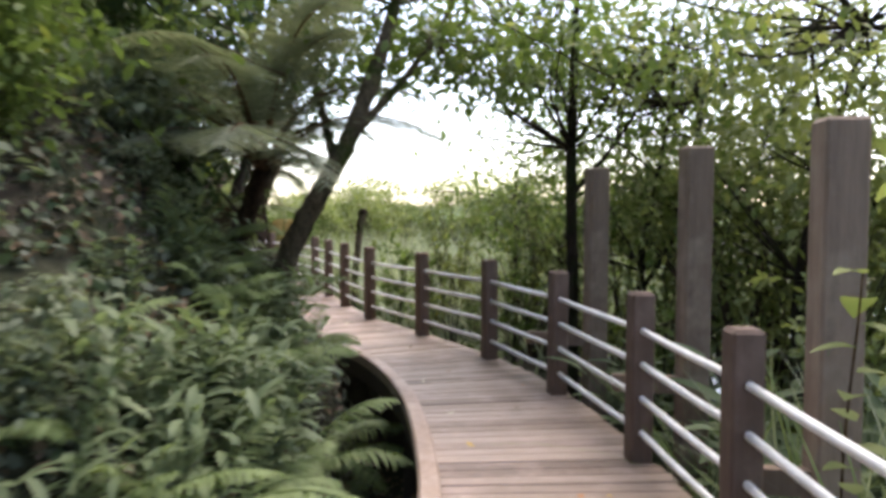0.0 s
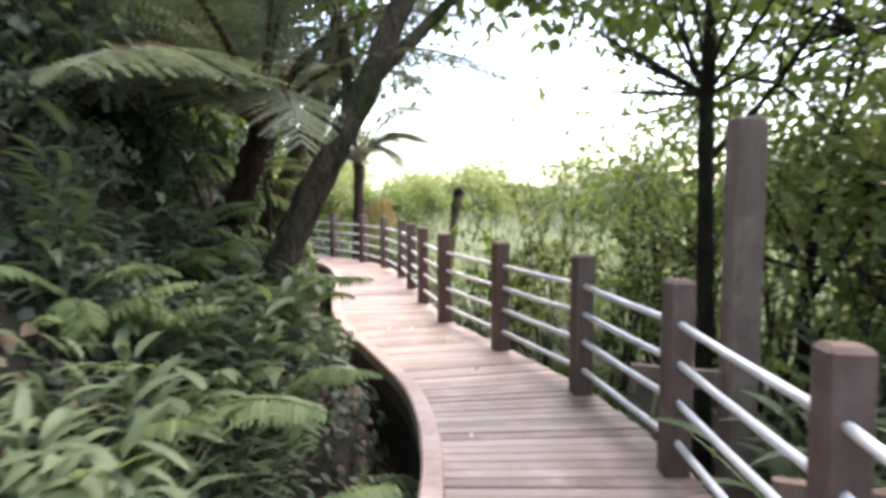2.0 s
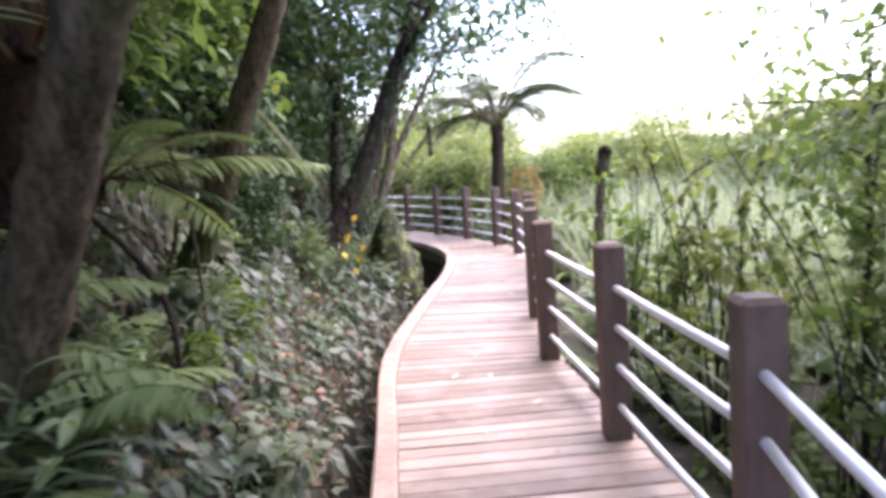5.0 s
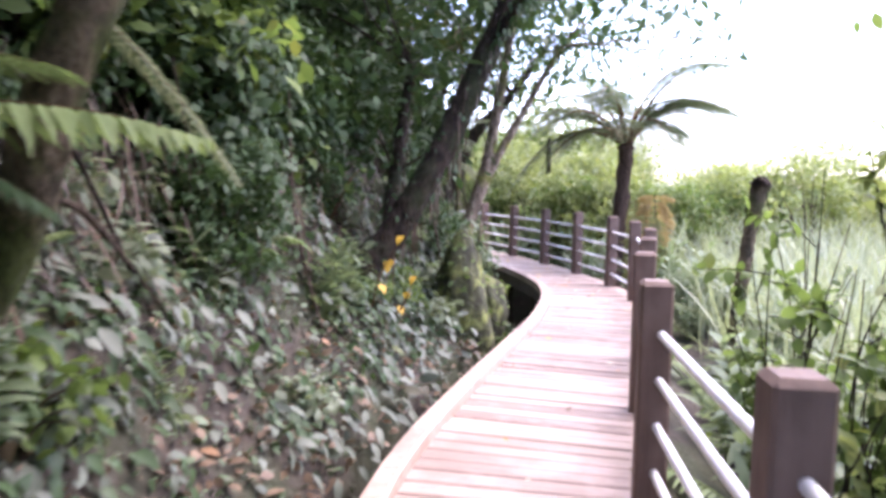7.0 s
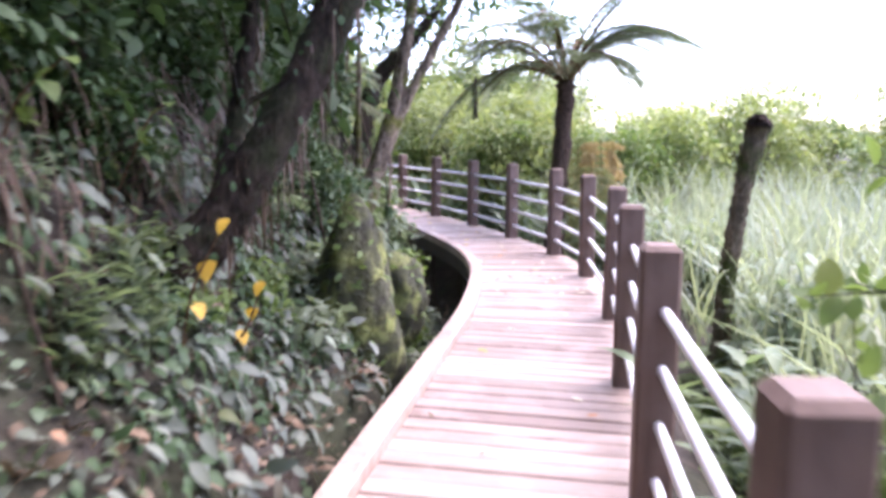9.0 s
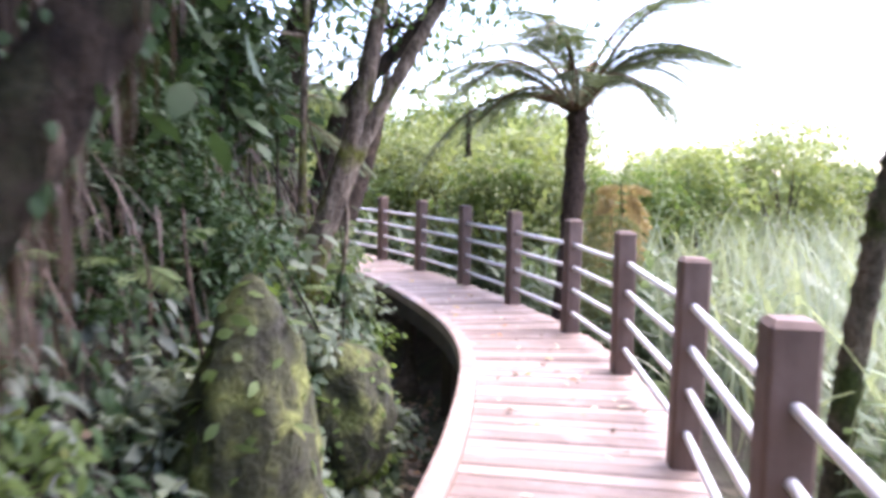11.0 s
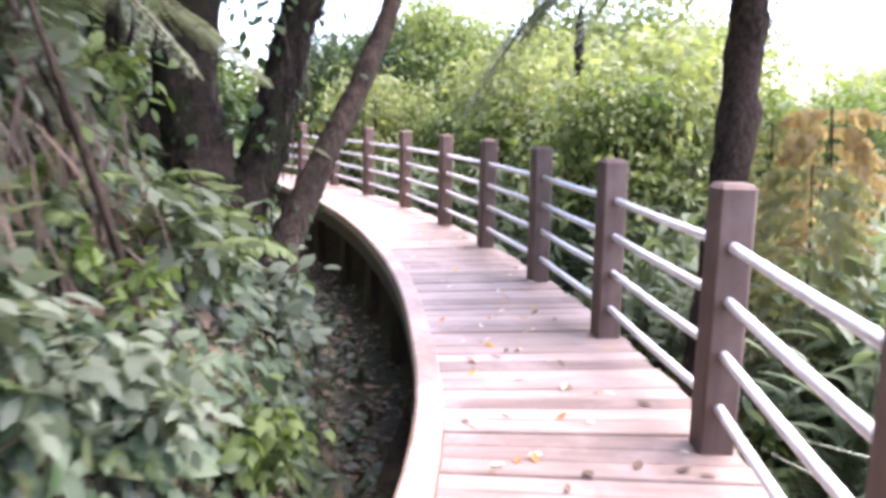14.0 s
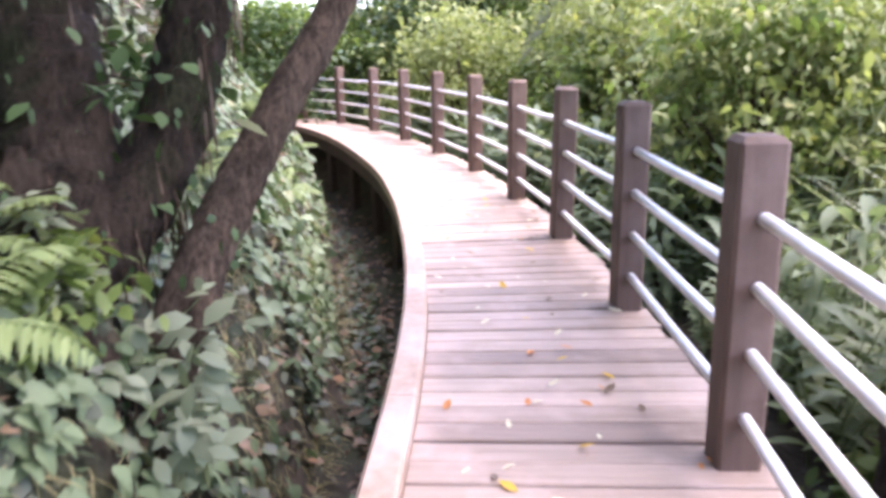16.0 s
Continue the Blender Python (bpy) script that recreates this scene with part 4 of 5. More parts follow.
for k, (x, y, z, n_, size, mat) in enumerate(((-5.2, 12.95, 1.3, 8, 0.11, LEAF_MID), (-6.35, 14.3, 1.25, 9, 0.11, LEAF_MID), (-6.5, 14.1, 1.0, 8, 0.1, LEAF_GREY), (-3.15, 9.5, 1.75, 6, 0.11, LEAF_MID), (-3.4, 10.1, 1.6, 6, 0.12, LEAF_MID))):
    leafy_stem("heart_leaved_vine", "climbing plant with large soft green heart-shaped leaves", (x - 0.25, y - 0.2, H((x - 0.25, y - 0.2)) - 0.05), (x, y, z), n_, size, mat, 200 + k)
for k, (x, y, z) in enumerate(((-2.74, 9.96, 1.1), (-2.95, 10.3, 0.75))):
    leafy_stem("yellowing_plant", "drooping plant with yellow withered leaves", (x - 0.25, y - 0.1, H((x - 0.25, y - 0.1)) - 0.05), (x, y, z), 3, 0.1, YELLOW, 220 + k, 0.75, 0.7)

leafy_stem("broadleaf_sapling", "small sapling with fresh yellow-green leaves on the bank", (-6.45, 14.5, H((-6.45, 14.5)) - 0.03), (-6.32, 14.64, 0.85), 4, 0.17, LEAF_LIGHT, 240, 0.45, -0.5)
stem = thing("dead_reed", "dark dry reed stem standing among the bushes", "dead plant")
part("stalk", mesh_of("stalk", *rope([(-9.7, 21.3, H((-9.7, 21.3)) - 0.05), (-9.8, 21.35, 1.2), (-9.85, 21.36, 2.7)], [0.02, 0.016, 0.008], 6), BARK_DARK), stem)
part("seed_head", mesh_of("seed_head", *rope([(-9.82, 21.35, 1.5), (-9.84, 21.35, 1.9), (-9.86, 21.36, 2.5), (-9.86, 21.36, 2.75)], [0.02, 0.06, 0.055, 0.01], 8, 0.2, 9), BARK_DARK), stem, "dark shaggy seed head")

# vines and bare roots hanging on the steep bank
for k in range(70):
    s, o = gs.uniform(12.5, 24), gs.uniform(1.0, 2.6)
    p = at(s, o)
    q = at(s + gs.normal(0, 0.5), max(0.75, o - gs.uniform(0.2, 0.7)))
    z0, z1 = H(p), H(q)
    top = z0 + gs.uniform(0.2, 1.3)
    v, f = rope([(p[0], p[1], top), (*((p + q) / 2 + gs.normal(0, 0.12, 2)), (top + z1) / 2 + gs.normal(0, 0.15)), (q[0], q[1], z1 - 0.05)], [0.006, gs.uniform(0.007, 0.02), 0.006], 5)
    tagged(new("hanging_vine", mesh_of("hanging_vine", v, f, BARK if k % 2 else BARK_DARK)), "thin brown woody vine hanging on the bank", "vine", "hanging vines")

# sapling and overhanging twig by the tall posts
leafy_stem("broadleaf_sapling", "young plant with broad light green leaves by the post", (3.95, 1.5, -0.8), (3.86, 1.58, 1.35), 13, 0.2, LEAF_LIGHT, 231, 0.55, -0.1)
leafy_stem("broadleaf_sapling", "young plant with broad light green leaves by the post", (4.3, 2.2, -0.8), (4.1, 1.95, 2.6), 12, 0.22, LEAF_LIGHT, 232, 0.55, 0.2)
leafy_stem("broadleaf_sapling", "young plant with broad light green leaves by the post", (3.93, 1.05, -0.5), (3.9, 1.05, 1.3), 11, 0.19, LEAF_LIGHT, 233, 0.6, 0.05)
leafy_stem("broadleaf_sapling", "young plant with broad light green leaves by the post", (4.05, 1.35, -0.5), (3.98, 1.3, 1.15), 11, 0.17, LEAF_LIGHT, 234, 0.6, 0.0)
for k, (x, y) in enumerate(((4.05, 1.2), (3.95, 2.6), (3.75, 3.6), (4.2, 1.8), (4.4, 1.3), (4.3, 2.5), (4.5, 2.0), (4.15, 3.1), (4.6, 2.8))):
    n = 30
    v, f = blades(np.array([(x, y, H((x, y)) - 0.02)]) + gs.normal(0, 0.03, (n, 3)) * (1, 1, 0), scatter_dirs(n, gs, 0.1) * (0.35, 0.35, 0) + np.array([0, 0, 1.0]), unit(scatter_dirs(n, gs, 0.1)), gs.uniform(1.0, 1.9, n), 0.02, gs.uniform(0.2, 0.9, n), 6, 0.0, 0.3)
    tagged(new("grass_tuft", mesh_of("grass_tuft", v, f, GRASS if k > 3 else LEAF_FERN)), "tuft of long arching green grass blades", "grass", "grass tufts")

# ---- right of the fence: slender tree, tree fern, snag ----
gr = np.random.default_rng(61)
tree("slender_tree", "slender dark upright tree beyond the fence", [
    ([(2.75, 6.9, -0.9), (2.73, 6.92, 0.8), (2.7, 6.95, 2.3), (2.75, 7.0, 4.5)], [0.075, 0.062, 0.055, 0.03]),
    ([(2.72, 6.94, 1.8), (3.2, 7.2, 2.4), (3.7, 7.5, 3.2)], [0.03, 0.02, 0.01])],
    BARK_DARK, np.vstack([blob((2.9, 7.2, 3.4), (0.9, 0.8, 0.7), 60, gr), blob((3.4, 5.6, 3.2), (0.6, 0.8, 0.4), 26, gr), blob((2.4, 8.6, 3.4), (0.8, 1.0, 0.4), 44, gr), blob((2.6, 10.2, 3.9), (0.9, 1.0, 0.5), 40, gr)]), LEAF_MID, 0.13, 20, 62, 0.4)
tree_fern("tree fern with a leaning dark trunk beyond the fence", (-5.72, 17.75, -0.75), (-6.4, 19.2, 2.25), 0.15, 27, 2.6, 63, 0.95, tilt=(-34, 4), bare=0.26, rise=(0.6, 1.1), thick=1.9)


def hanging_frond(name, label, top, length, half, rows, across, mat, seed):
    """A withered frond that hangs from top: rows of drooping pinnae on both sides of a stalk."""
    g2 = np.random.default_rng(seed)
    ob = thing(name, label, "fern frond")
    top, across = np.array(top, float), unit(np.array([*across, 0.0]))
    out = np.array([across[1], -across[0], 0.0])
    end = top - np.array([0, 0, length]) + out * 0.12
    part("stalk", mesh_of("stalk", *rope([top, (top + end) / 2 + across * 0.04, end], [0.01, 0.008, 0.003], 5), STALK), ob)
    for k in range(rows):
        u = (k + 0.4) / rows
        c = top + (end - top) * u
        for sg in (-1, 1):
            w = half * (1 - 0.5 * abs(u - 0.4)) * g2.uniform(0.8, 1.15)
            q = np.linspace(0.04, 1, 17)
            line = c + np.outer(q * w, across * sg) + np.outer(0.05 * np.sin(q * 3 + seed), out) - np.outer(q ** 2 * w * g2.uniform(0.15, 0.5), (0, 0, 1))
            L = (0.05 + 0.07 * np.sin(math.pi * np.clip(q, 0.1, 0.95))) * g2.uniform(0.8, 1.2, 17)
            way = np.array([0, 0, -1.0]) + across * sg * 0.5 + g2.normal(0, 0.3, (17, 3))
            part("pinna", mesh_of("pinna", *join(blades(line, way, out + g2.normal(0, 0.4, (17, 3)), L, L * 0.42, 0.3, 3), blades(line, way * (1, 1, -0.35), out + g2.normal(0, 0.4, (17, 3)), L * 0.6, L * 0.4, 0.3, 3), rope(line[::4], [0.005, 0.004, 0.003, 0.002, 0.002], 4)), mat), ob)


hanging_frond("dead_frond", "brown withered fern frond hanging beyond the fence", (-5.62, 19.0, 1.42), 1.05, 0.4, 9, (0.93, 0.36), DEAD, 301)
hanging_frond("olive_frond", "olive fading fern frond hanging beyond the fence", (-6.1, 19.15, 1.3), 1.5, 0.4, 12, (0.93, 0.36), OLIVE, 302)
hanging_frond("olive_frond", "olive fading fern frond hanging beyond the fence", (-5.45, 18.4, 1.05), 1.5, 0.42, 12, (0.93, 0.36), OLIVE, 303)
snag = thing("tree_snag", "bare broken fern trunk standing in the reeds", "dead tree")
v, f = rope([(-2.2, 14.78, -0.8), (-2.16, 14.78, 0.3), (-2.08, 14.76, 1.05), (-1.99, 14.74, 1.6)], [0.09, 0.072, 0.075, 0.1], 14, 0.14, 64)
part("trunk", mesh_of("trunk", v, f, BARK_MOSS), snag)
v, f = rope([(-1.99, 14.74, 1.58), (-1.98, 14.73, 1.68)], [0.12, 0.05], 12, 0.2, 65)
part("broken_top", mesh_of("broken_top", v, f, BARK_FERN), snag)

# trees and bushes on the right at the start
for s, o, k in ((9.0, -2.2, 1.9), (10.8, -3.0, 2.2), (8.0, -3.6, 2.6), (6.5, -3.0, 2.4), (12, -5.0, 2.6), (9.5, -5.0, 3.0)):
    put([*BIG_LIGHT], *at(s, o - 2.5), None, k * 0.42, gr, 5)
for k, (x, y, h) in enumerate(((5.4, 7.5, 5.5), (4.2, 9.3, 5.0), (2.9, 10.4, 4.3), (6.0, 4.5, 5.5), (6.3, 1.5, 5.5), (1.7, 11.8, 3.4), (4.9, 5.9, 5.0), (3.6, 8.2, 4.6), (6.4, -2.0, 5.5), (8.5, 8.5, 6.5))):
    gk = np.random.default_rng(90 + k)
    z = H((x, y))
    tree("thin_tree", "thin leafy tree beyond the fence", [
        ([(x, y, z - 0.2), (x + gk.normal(0, 0.1), y, z + h * 0.35), (x + gk.normal(0, 0.25), y + gk.normal(0, 0.2), z + h * 0.8)], [0.07, 0.05, 0.02]),
        ([(x, y, z + h * 0.3), (x + 0.5, y - 0.2, z + h * 0.5), (x + 0.9, y - 0.3, z + h * 0.6)], [0.03, 0.02, 0.01])],
        BARK_DARK, blob((x, y, z + h * 0.62), (1.25, 1.25, h * 0.19), 165, gk), LEAF_MID if k % 3 else LEAF_LIGHT, 0.12, 24, 90 + k, 0.5)
for _ in range(6):
    s, o = gr.uniform(9.0, 13.5), gr.uniform(-6.5, -3.5)
    put([*BUSH_LIGHT, *BUSH_LIGHT, *BUSH_MID], *at(s, o), None, gr.uniform(0.8, 1.15) * (0.6 if s > 17 else 1), gr, 5)

for s, o, q in ((11.2, -2.6, 0.85), (13.2, -2.8, 0.85), (15.0, -2.6, 0.85), (13.8, -4.2, 0.95), (12.2, -4.4, 1.0)):
    put(BIG_LIGHT, *at(s, o), None, q, gr, 5)
for _ in range(26):
    put([*GINGER, *FERNS, *LOW_MID], *at(gr.uniform(5.5, 13), gr.uniform(-2.6, -1.1)), None, gr.uniform(0.8, 1.3), gr, 9)
for _ in range(40):
    s, o = gr.uniform(15, 25), gr.uniform(-2.0, -0.8)
    put([*LOW_MID, *GINGER, *FERNS], *at(s, o), None, gr.uniform(0.7, 1.1), gr, 9)

def twiggy_shrub(foot, tall, wide, seed, mat, leaves=12, size=0.1):
    """Bare thin branches that fork, with leaves set singly along them."""
    g2 = np.random.default_rng(seed)
    ob = thing("twiggy_shrub", "loose shrub with thin dark branches and single round leaves", "shrub", "twiggy shrubs")
    foot = np.array(foot, float)
    B, W = [], []
    for k in range(11):
        a = g2.uniform(0, 6.28)
        tip = foot + np.array([math.cos(a) * wide * g2.uniform(0.3, 1), math.sin(a) * wide * g2.uniform(0.3, 1), tall * g2.uniform(0.6, 1.05)])
        mid = foot + (tip - foot) * (0.3, 0.3, 0.55) + g2.normal(0, 0.12, 3)
        sets = [rope([foot + g2.normal(0, 0.04, 3) * (1, 1, 0), mid, tip], [0.008, 0.006, 0.003], 5)]
        for j in range(3):
            u = g2.uniform(0.3, 0.9)
            b0 = (1 - u) ** 2 * foot + 2 * u * (1 - u) * mid + u * u * tip
            e = b0 + g2.normal(0, 0.2, 3) + np.array([0, 0, 0.16])
            sets.append(rope([b0, (b0 + e) / 2 + g2.normal(0, 0.02, 3), e], [0.005, 0.004, 0.002], 4))
            for q in np.linspace(0.25, 1, leaves):
                B.append(b0 + (e - b0) * q)
                W.append(g2.normal(0, 0.7, 3) + (e - b0) * 1.5)
        part("branch", mesh_of("branch", *join(*sets), BARK_DARK), ob)
    L = size * g2.uniform(0.6, 1.25, len(B))
    part("foliage", mesh_of("foliage", *blades(np.array(B), np.array(W), np.array([0, 0, 1.0]) + g2.normal(0, 0.5, (len(B), 3)), L, L * 0.62, 0.25, 4, 0.08, 0.42), mat), ob)


for k, (s, o, tall, wide, mat) in enumerate(((13.6, -1.2, 2.3, 0.7, LEAF_MID), (14.9, -1.0, 2.5, 0.6, LEAF_LIGHT), (15.9, -0.95, 2.4, 0.55, LEAF_MID), (16.9, -0.8, 2.3, 0.5, LEAF_MID), (12.4, -1.5, 2.6, 0.8, LEAF_LIGHT), (16.2, -1.9, 2.4, 0.7, LEAF_LIGHT), (10.9, -1.3, 2.2, 0.7, LEAF_MID), (9.0, -1.5, 2.3, 0.7, LEAF_LIGHT), (11.6, -2.4, 2.8, 0.9, LEAF_LIGHT), (14.2, -2.2, 3.0, 0.9, LEAF_LIGHT), (7.4, -1.6, 2.2, 0.8, LEAF_MID))):
    p = at(s, o)
    twiggy_shrub((*p, H(p) - 0.03), tall, wide, 320 + k, mat)

# hedge of bushes closing the view beyond the far bend
for _ in range(60):
    s, o = gr.uniform(29, 44.0), gr.uniform(-6.5, -2.0)
    put([*BUSH_LIGHT, *BUSH_MID], *at(min(s, 43), o), None, gr.uniform(0.75, 1.1), gr, 5)
for _ in range(30):
    put([*BIG_LIGHT, *BUSH_LIGHT, *BIG_MID], *at(gr.uniform(34, 43), gr.uniform(-8.5, -5.0)), None, gr.uniform(1.1, 1.5), gr, 5)
for _ in range(40):
    a = gr.uniform(0, 1)
    x, y = -21 + 2.5 * gr.normal(), 17 + 12 * a
    if -2.4 < edge_distance(x, y)[0][0] < 2.0 and x > -19.6:
        continue
    put([*BUSH_MID, *BIG_DEEP], x, y, None, gr.uniform(1.0, 1.5), gr, 5)
for _ in range(40):
    x, y = gr.uniform(-22, 6), gr.uniform(27, 34)
    put([*BUSH_LIGHT, *BUSH_MID], x, y, None, gr.uniform(0.8, 1.3), gr, 5)

# ginger beside the fence
for _ in range(150):
    s, o = gr.uniform(23.5, 42), gr.uniform(-2.3, -0.85)
    put(GINGER, *at(s, o), None, gr.uniform(0.75, 1.05) * (0.75 if o > -1.3 else 0.95), gr, 7)
for _ in range(40):
    s, o = gr.uniform(5, 24), gr.uniform(-2.0, -0.65)
    put(GINGER if gr.uniform() < 0.6 else LOW_MID, *at(s, o), None, gr.uniform(0.6, 1.0), gr, 9)
for _ in range(30):
    put([*LOW_MID, *FERNS], *at(gr.uniform(3, 40), gr.uniform(-1.8, -0.6)), None, gr.uniform(0.9, 1.4), gr, 9)

# reeds over the wet ground
n = 17000
s, o = gr.uniform(5, 34, n), -(1.1 + 11 * gr.uniform(0, 1, n) ** 0.9)
keep = (s > 17.5) | (gr.uniform(0, 1, n) < 0.08)
s, o = s[keep], np.where(s < 17.5, np.minimum(o, -1.6), o)[keep]
n = len(s)
base = np.stack([np.interp(s, ALONG, LINE[:, k]) + np.interp(s, ALONG, LEFT[:, k]) * o for k in (0, 1)], 1)
base = np.round(base / 0.35) * 0.35 + gr.normal(0, 0.07, (n, 2))
dd, s = edge_distance(base[:, 0], base[:, 1])
base = base[(dd < -0.9) & ~((s > 24) & (dd > -2.3))]
n = len(base)
base = np.column_stack([base, height(base[:, 0], base[:, 1]) - 0.02])
way = scatter_dirs(n, gr, 0.1) * np.array([0.3, 0.3, 0]) + np.array([0, 0, 1.0])
L = gr.uniform(0.9, 2.1, n)
tagged(new("reeds", mesh_of("reeds", *blades(base, way, unit(scatter_dirs(n, gr, 0.1)), L, gr.uniform(0.018, 0.045, n), gr.uniform(0.15, 0.85, n), 6, 0.0, 0.3), GRASS)), "tall pale green reeds and grass on the wet ground", "reeds", kind="stuff")

# pond beyond the early stretch of fence
WATER, nt, b = begin("pond_water", 0.06)
nt.links.new(ramp(nt, noise_tex(nt, 1.5, 4), [(0.3, (0.05, 0.06, 0.045)), (0.7, (0.09, 0.1, 0.075))]), b.inputs["Base Color"])
bump(nt, b, noise_tex(nt, 5, 3), 0.15, 0.02)
wx, wy = np.meshgrid(np.arange(-3.0, 21.0, 0.4), np.arange(-6.0, 22.0, 0.4), indexing="ij")
i = np.arange(wx.size).reshape(wx.shape)
quads = np.stack([i[:-1, :-1], i[1:, :-1], i[1:, 1:], i[:-1, 1:]], -1).reshape(-1, 4)
dd, s = edge_distance(wx.ravel()[quads].mean(1), wy.ravel()[quads].mean(1))
quads = quads[(dd < -2.6) & (s > 1.0) & (s < 19.0)]
grid = np.column_stack([wx.ravel(), wy.ravel(), np.full(wx.size, -0.62)])
tagged(new("water", smooth(mesh_of("water", grid, quads, WATER))), "still pond water reflecting the bright sky", "water", kind="structure")

# far woods and hill
def ridge(name, radius, base_h, amp, seed):
    a = np.linspace(0, 2 * math.pi, 240)
    g2 = np.random.default_rng(seed)
    hh = base_h + amp * sum(np.sin(a * k + g2.uniform(0, 6.28)) / k for k in (2, 3, 5, 9, 17, 31))
    v = np.vstack([np.stack([radius * np.cos(a), radius * np.sin(a), 0 * a - 2], 1), np.stack([(radius + 60) * np.cos(a), (radius + 60) * np.sin(a), hh], 1)])
    i = np.arange(239)
    return tagged(new(name, smooth(mesh_of(name, v, np.stack([i, i + 1, i + 241, i + 240], 1), HILL))), "distant wooded hills", "hills", kind="structure")


ridge("backdrop", 160, 3.5, 1.5, 4)

# ---- fallen leaves on the walk ----
gl = np.random.default_rng(81)
kinds = []
for nm, mat, lab in (("fallen_leaf", ORANGE, "orange dry leaf fallen on the boards"), ("fallen_leaf", PALE, "pale dry leaf fallen on the boards"), ("fallen_leaf", LITTER, "brown curled leaf fallen on the boards"), ("fallen_leaf", YELLOW, "yellow leaf fallen on the boards")):
    v, f = blades((0, 0, 0), (1, 0, 0.08), (0, 0, 1), 0.085, 0.042, -0.12, 4, 0.14)
    ob = new(nm, mesh_of(nm, v, f, mat))
    kinds.append(tagged(ob, lab, "leaf", "fallen leaves"))
for k in range(250):
    s, o = (gl.uniform(5, 36) if k < 110 else gl.uniform(21, 31)), gl.uniform(0.02, 0.98) ** 1.0
    p = np.array([np.interp(s, ALONG, LINE[:, j]) + np.interp(s, ALONG, LEFT[:, j]) * o * (np.interp(s, ALONG, WID) - 0.05) for j in (0, 1)])
    q = gl.uniform(0.35, 0.95)
    m = pose(p[0], p[1], 0.006, gl.normal(0, 6), gl.normal(0, 4), gl.uniform(0, 360)) @ Matrix.Diagonal((q, q, q, 1))
    src = kinds[int(gl.choice(4, p=[0.2, 0.4, 0.3, 0.1]))]
    if src.name in used:
        o2 = copy_thing(src, m)
        o2.matrix_basis = m
    else:
        used.add(src.name)
        src.matrix_basis = m

# ---- boardwalk: planks, kerb, joists and stilts ----
boardwalk = thing("boardwalk", "curving reddish-brown timber boardwalk with a low kerb beam", "boardwalk")
S_END = S_OF_POST[-1]


def strip(s0, s1, a, b_, z0, z1, name, mat, drop=0.0):
    """A block that follows the walk from s0 to s1, between a and b_ metres left of the post line (None: the kerb's inner side)."""
    vs = []
    for s in (s0, s1):
        p = np.array([np.interp(s, ALONG, LINE[:, k]) for k in (0, 1)])
        l = np.array([np.interp(s, ALONG, LEFT[:, k]) for k in (0, 1)])
        w = np.interp(s, ALONG, WID)
        for o in (a, b_):
            q = p + l * (w + o[0] if isinstance(o, tuple) else o)
            vs += [(*q, z0), (*q, z1 - drop)]
    # corners: 0-1 right start, 2-3 left start, 4-5 right end, 6-7 left end
    bm = bmesh.new()
    V = [bm.verts.new(v) for v in vs]
    for f in ((1, 3, 7, 5), (0, 4, 6, 2), (0, 2, 3, 1), (4, 5, 7, 6), (0, 1, 5, 4), (2, 6, 7, 3)):
        bm.faces.new([V[i] for i in f])
    bmesh.ops.recalc_face_normals(bm, faces=bm.faces)
    edges = [e for e in bm.edges if e.verts[0].co.z > (z0 + z1) / 2 and e.verts[1].co.z > (z0 + z1) / 2]
    bmesh.ops.bevel(bm, geom=edges, offset=0.006, segments=1, affect="EDGES")
    uv = bm.loops.layers.uv.new("grain")
    for f in bm.faces:
        for c in f.loops:
            w3 = (c.vert.co.x - p[0], c.vert.co.y - p[1])
            c[uv].uv = (w3[0] * l[0] + w3[1] * l[1] + s0 * 3.7, w3[0] * l[1] - w3[1] * l[0] + s0 * 5.3 + c.vert.co.z)
    me = bpy.data.meshes.new(name)
    bm.to_mesh(me)
    bm.free()
    me.materials.append(mat)
    return me


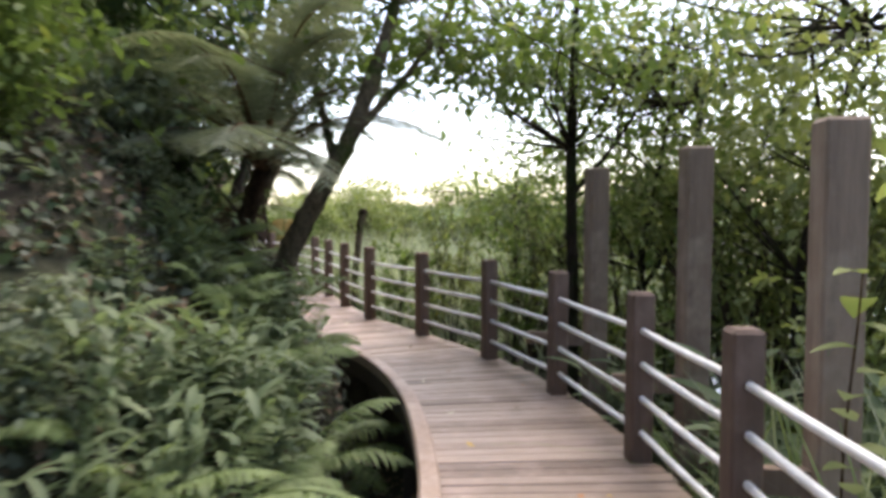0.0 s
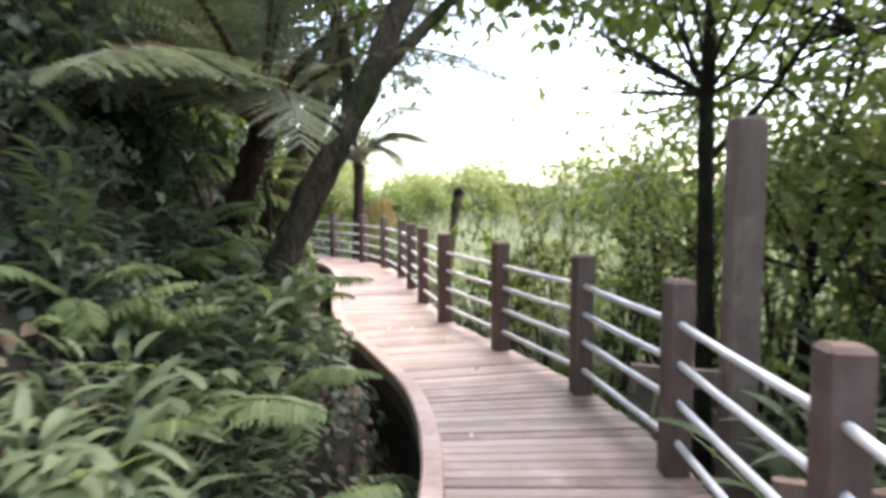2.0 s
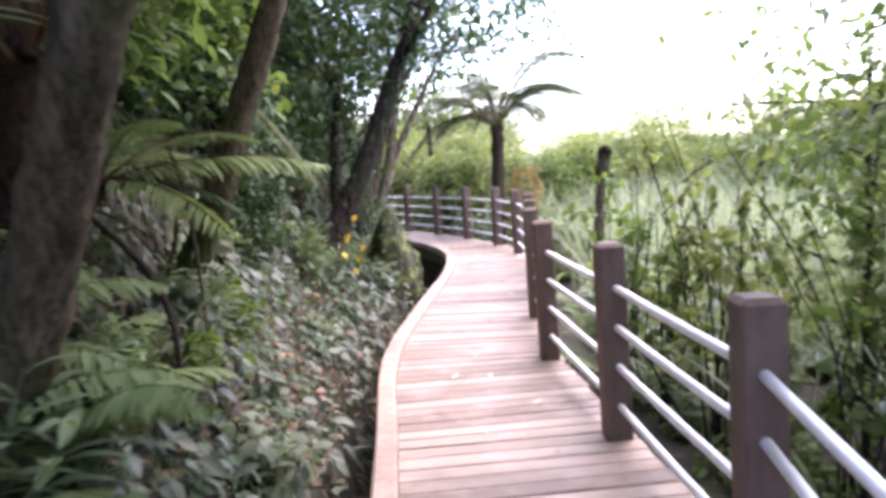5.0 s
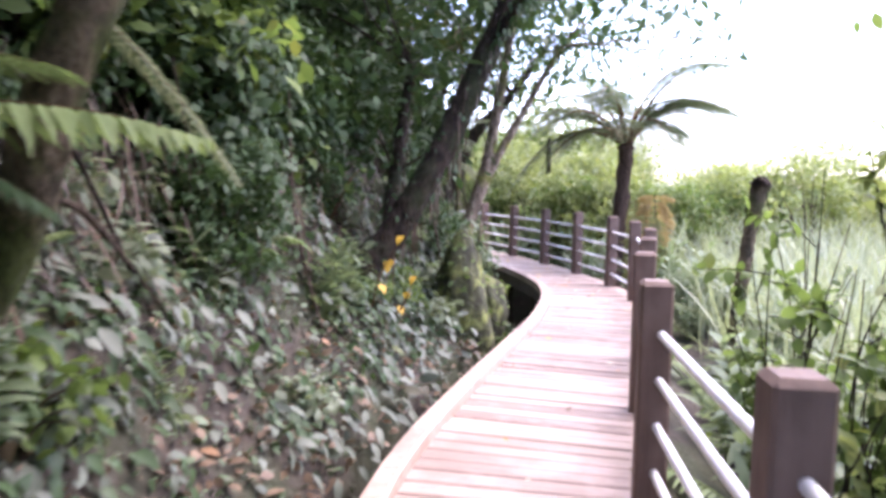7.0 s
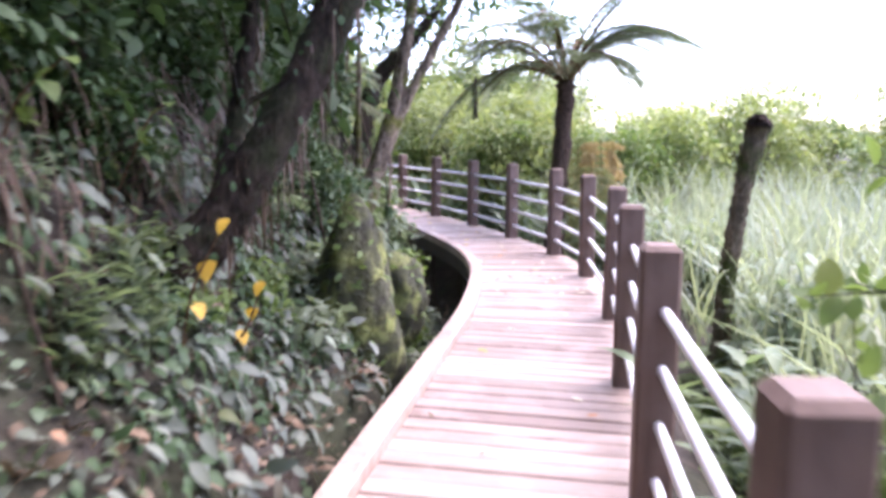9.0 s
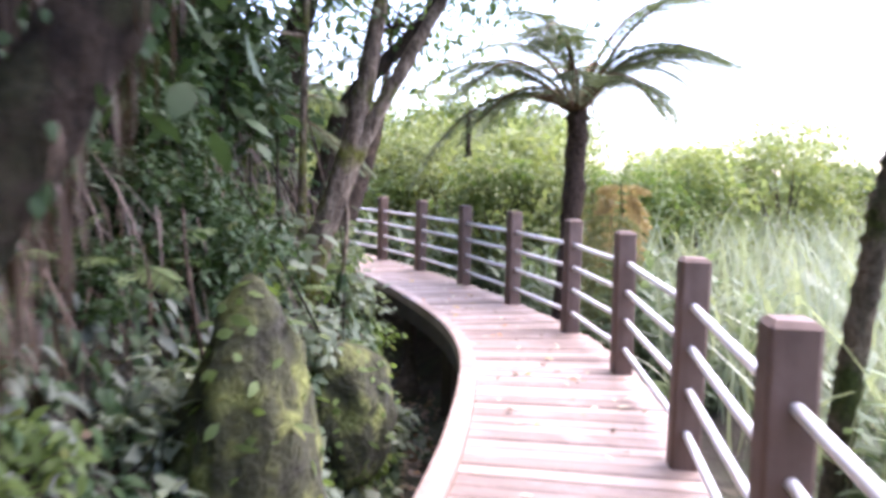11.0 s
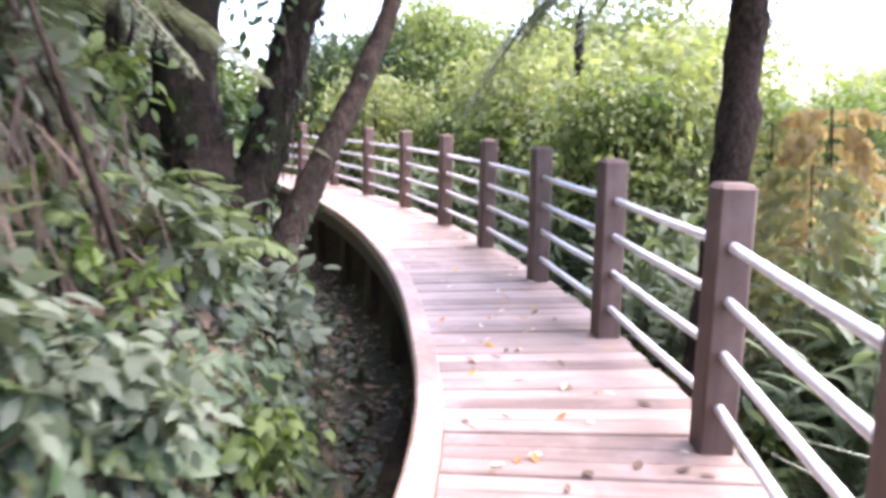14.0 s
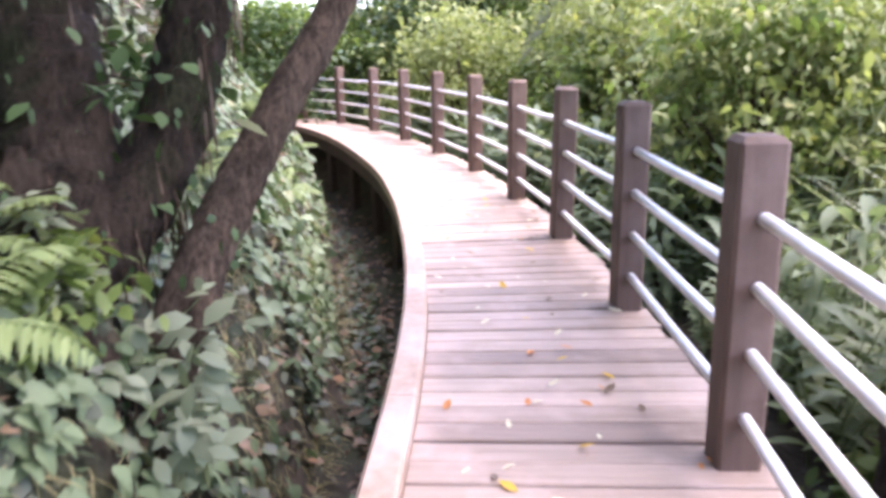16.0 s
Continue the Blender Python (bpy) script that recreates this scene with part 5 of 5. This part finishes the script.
def bent_beam(s0, s1, a, b_, z0, z1):
    """One length of kerb, bent along the walk, with worn upper edges."""
    sec = [(a, z0), (a, z1 - 0.012), (a + 0.012, z1), (b_ - 0.014, z1), (b_, z1 - 0.014), (b_, z0)]
    st = np.linspace(s0, s1, 6)
    p = np.stack([np.interp(st, ALONG, LINE[:, k]) for k in (0, 1)], 1)
    l = np.stack([np.interp(st, ALONG, LEFT[:, k]) for k in (0, 1)], 1)
    w = np.interp(st, ALONG, WID)
    bm = bmesh.new()
    rows = [[bm.verts.new((*(p[i] + l[i] * (w[i] + o)), z)) for o, z in sec] for i in range(6)]
    for r, q in zip(rows, rows[1:]):
        for k in range(6):
            bm.faces.new((r[k], r[(k + 1) % 6], q[(k + 1) % 6], q[k]))
    bm.faces.new(rows[0])
    bm.faces.new(rows[-1][::-1])
    bmesh.ops.recalc_face_normals(bm, faces=bm.faces)
    me = bpy.data.meshes.new("kerb_beam")
    bm.to_mesh(me)
    bm.free()
    me.materials.append(KERB)
    return me


s, PITCH = 0.3, 0.142
while s < S_END - 0.4:
    gap = 0.009 + 0.007 * random.random()
    part("plank", strip(s + gap, s + PITCH, -0.1 + random.uniform(-0.012, 0.012), (0.0,), -0.035, random.uniform(-0.005, 0.004), "plank", DECK), boardwalk)
    s += PITCH
s = 0.3
while s < S_END - 1.5:
    part("kerb_beam", bent_beam(s + 0.004, s + 1.7, 0.0, 0.125, -0.03, 0.075), boardwalk)
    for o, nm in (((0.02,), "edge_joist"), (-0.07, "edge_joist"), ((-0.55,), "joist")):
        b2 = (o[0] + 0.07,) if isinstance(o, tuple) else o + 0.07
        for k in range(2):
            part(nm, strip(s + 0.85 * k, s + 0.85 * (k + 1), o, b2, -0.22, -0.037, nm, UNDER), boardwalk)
    for o in ((-0.05,), 0.12):
        p = np.array([np.interp(s + 0.4, ALONG, LINE[:, k]) for k in (0, 1)])
        l = np.array([np.interp(s + 0.4, ALONG, LEFT[:, k]) for k in (0, 1)])
        q = p + l * (np.interp(s + 0.4, ALONG, WID) + o[0] if isinstance(o, tuple) else o)
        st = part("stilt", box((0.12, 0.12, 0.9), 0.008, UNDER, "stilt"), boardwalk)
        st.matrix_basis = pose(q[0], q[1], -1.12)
    s += 1.7
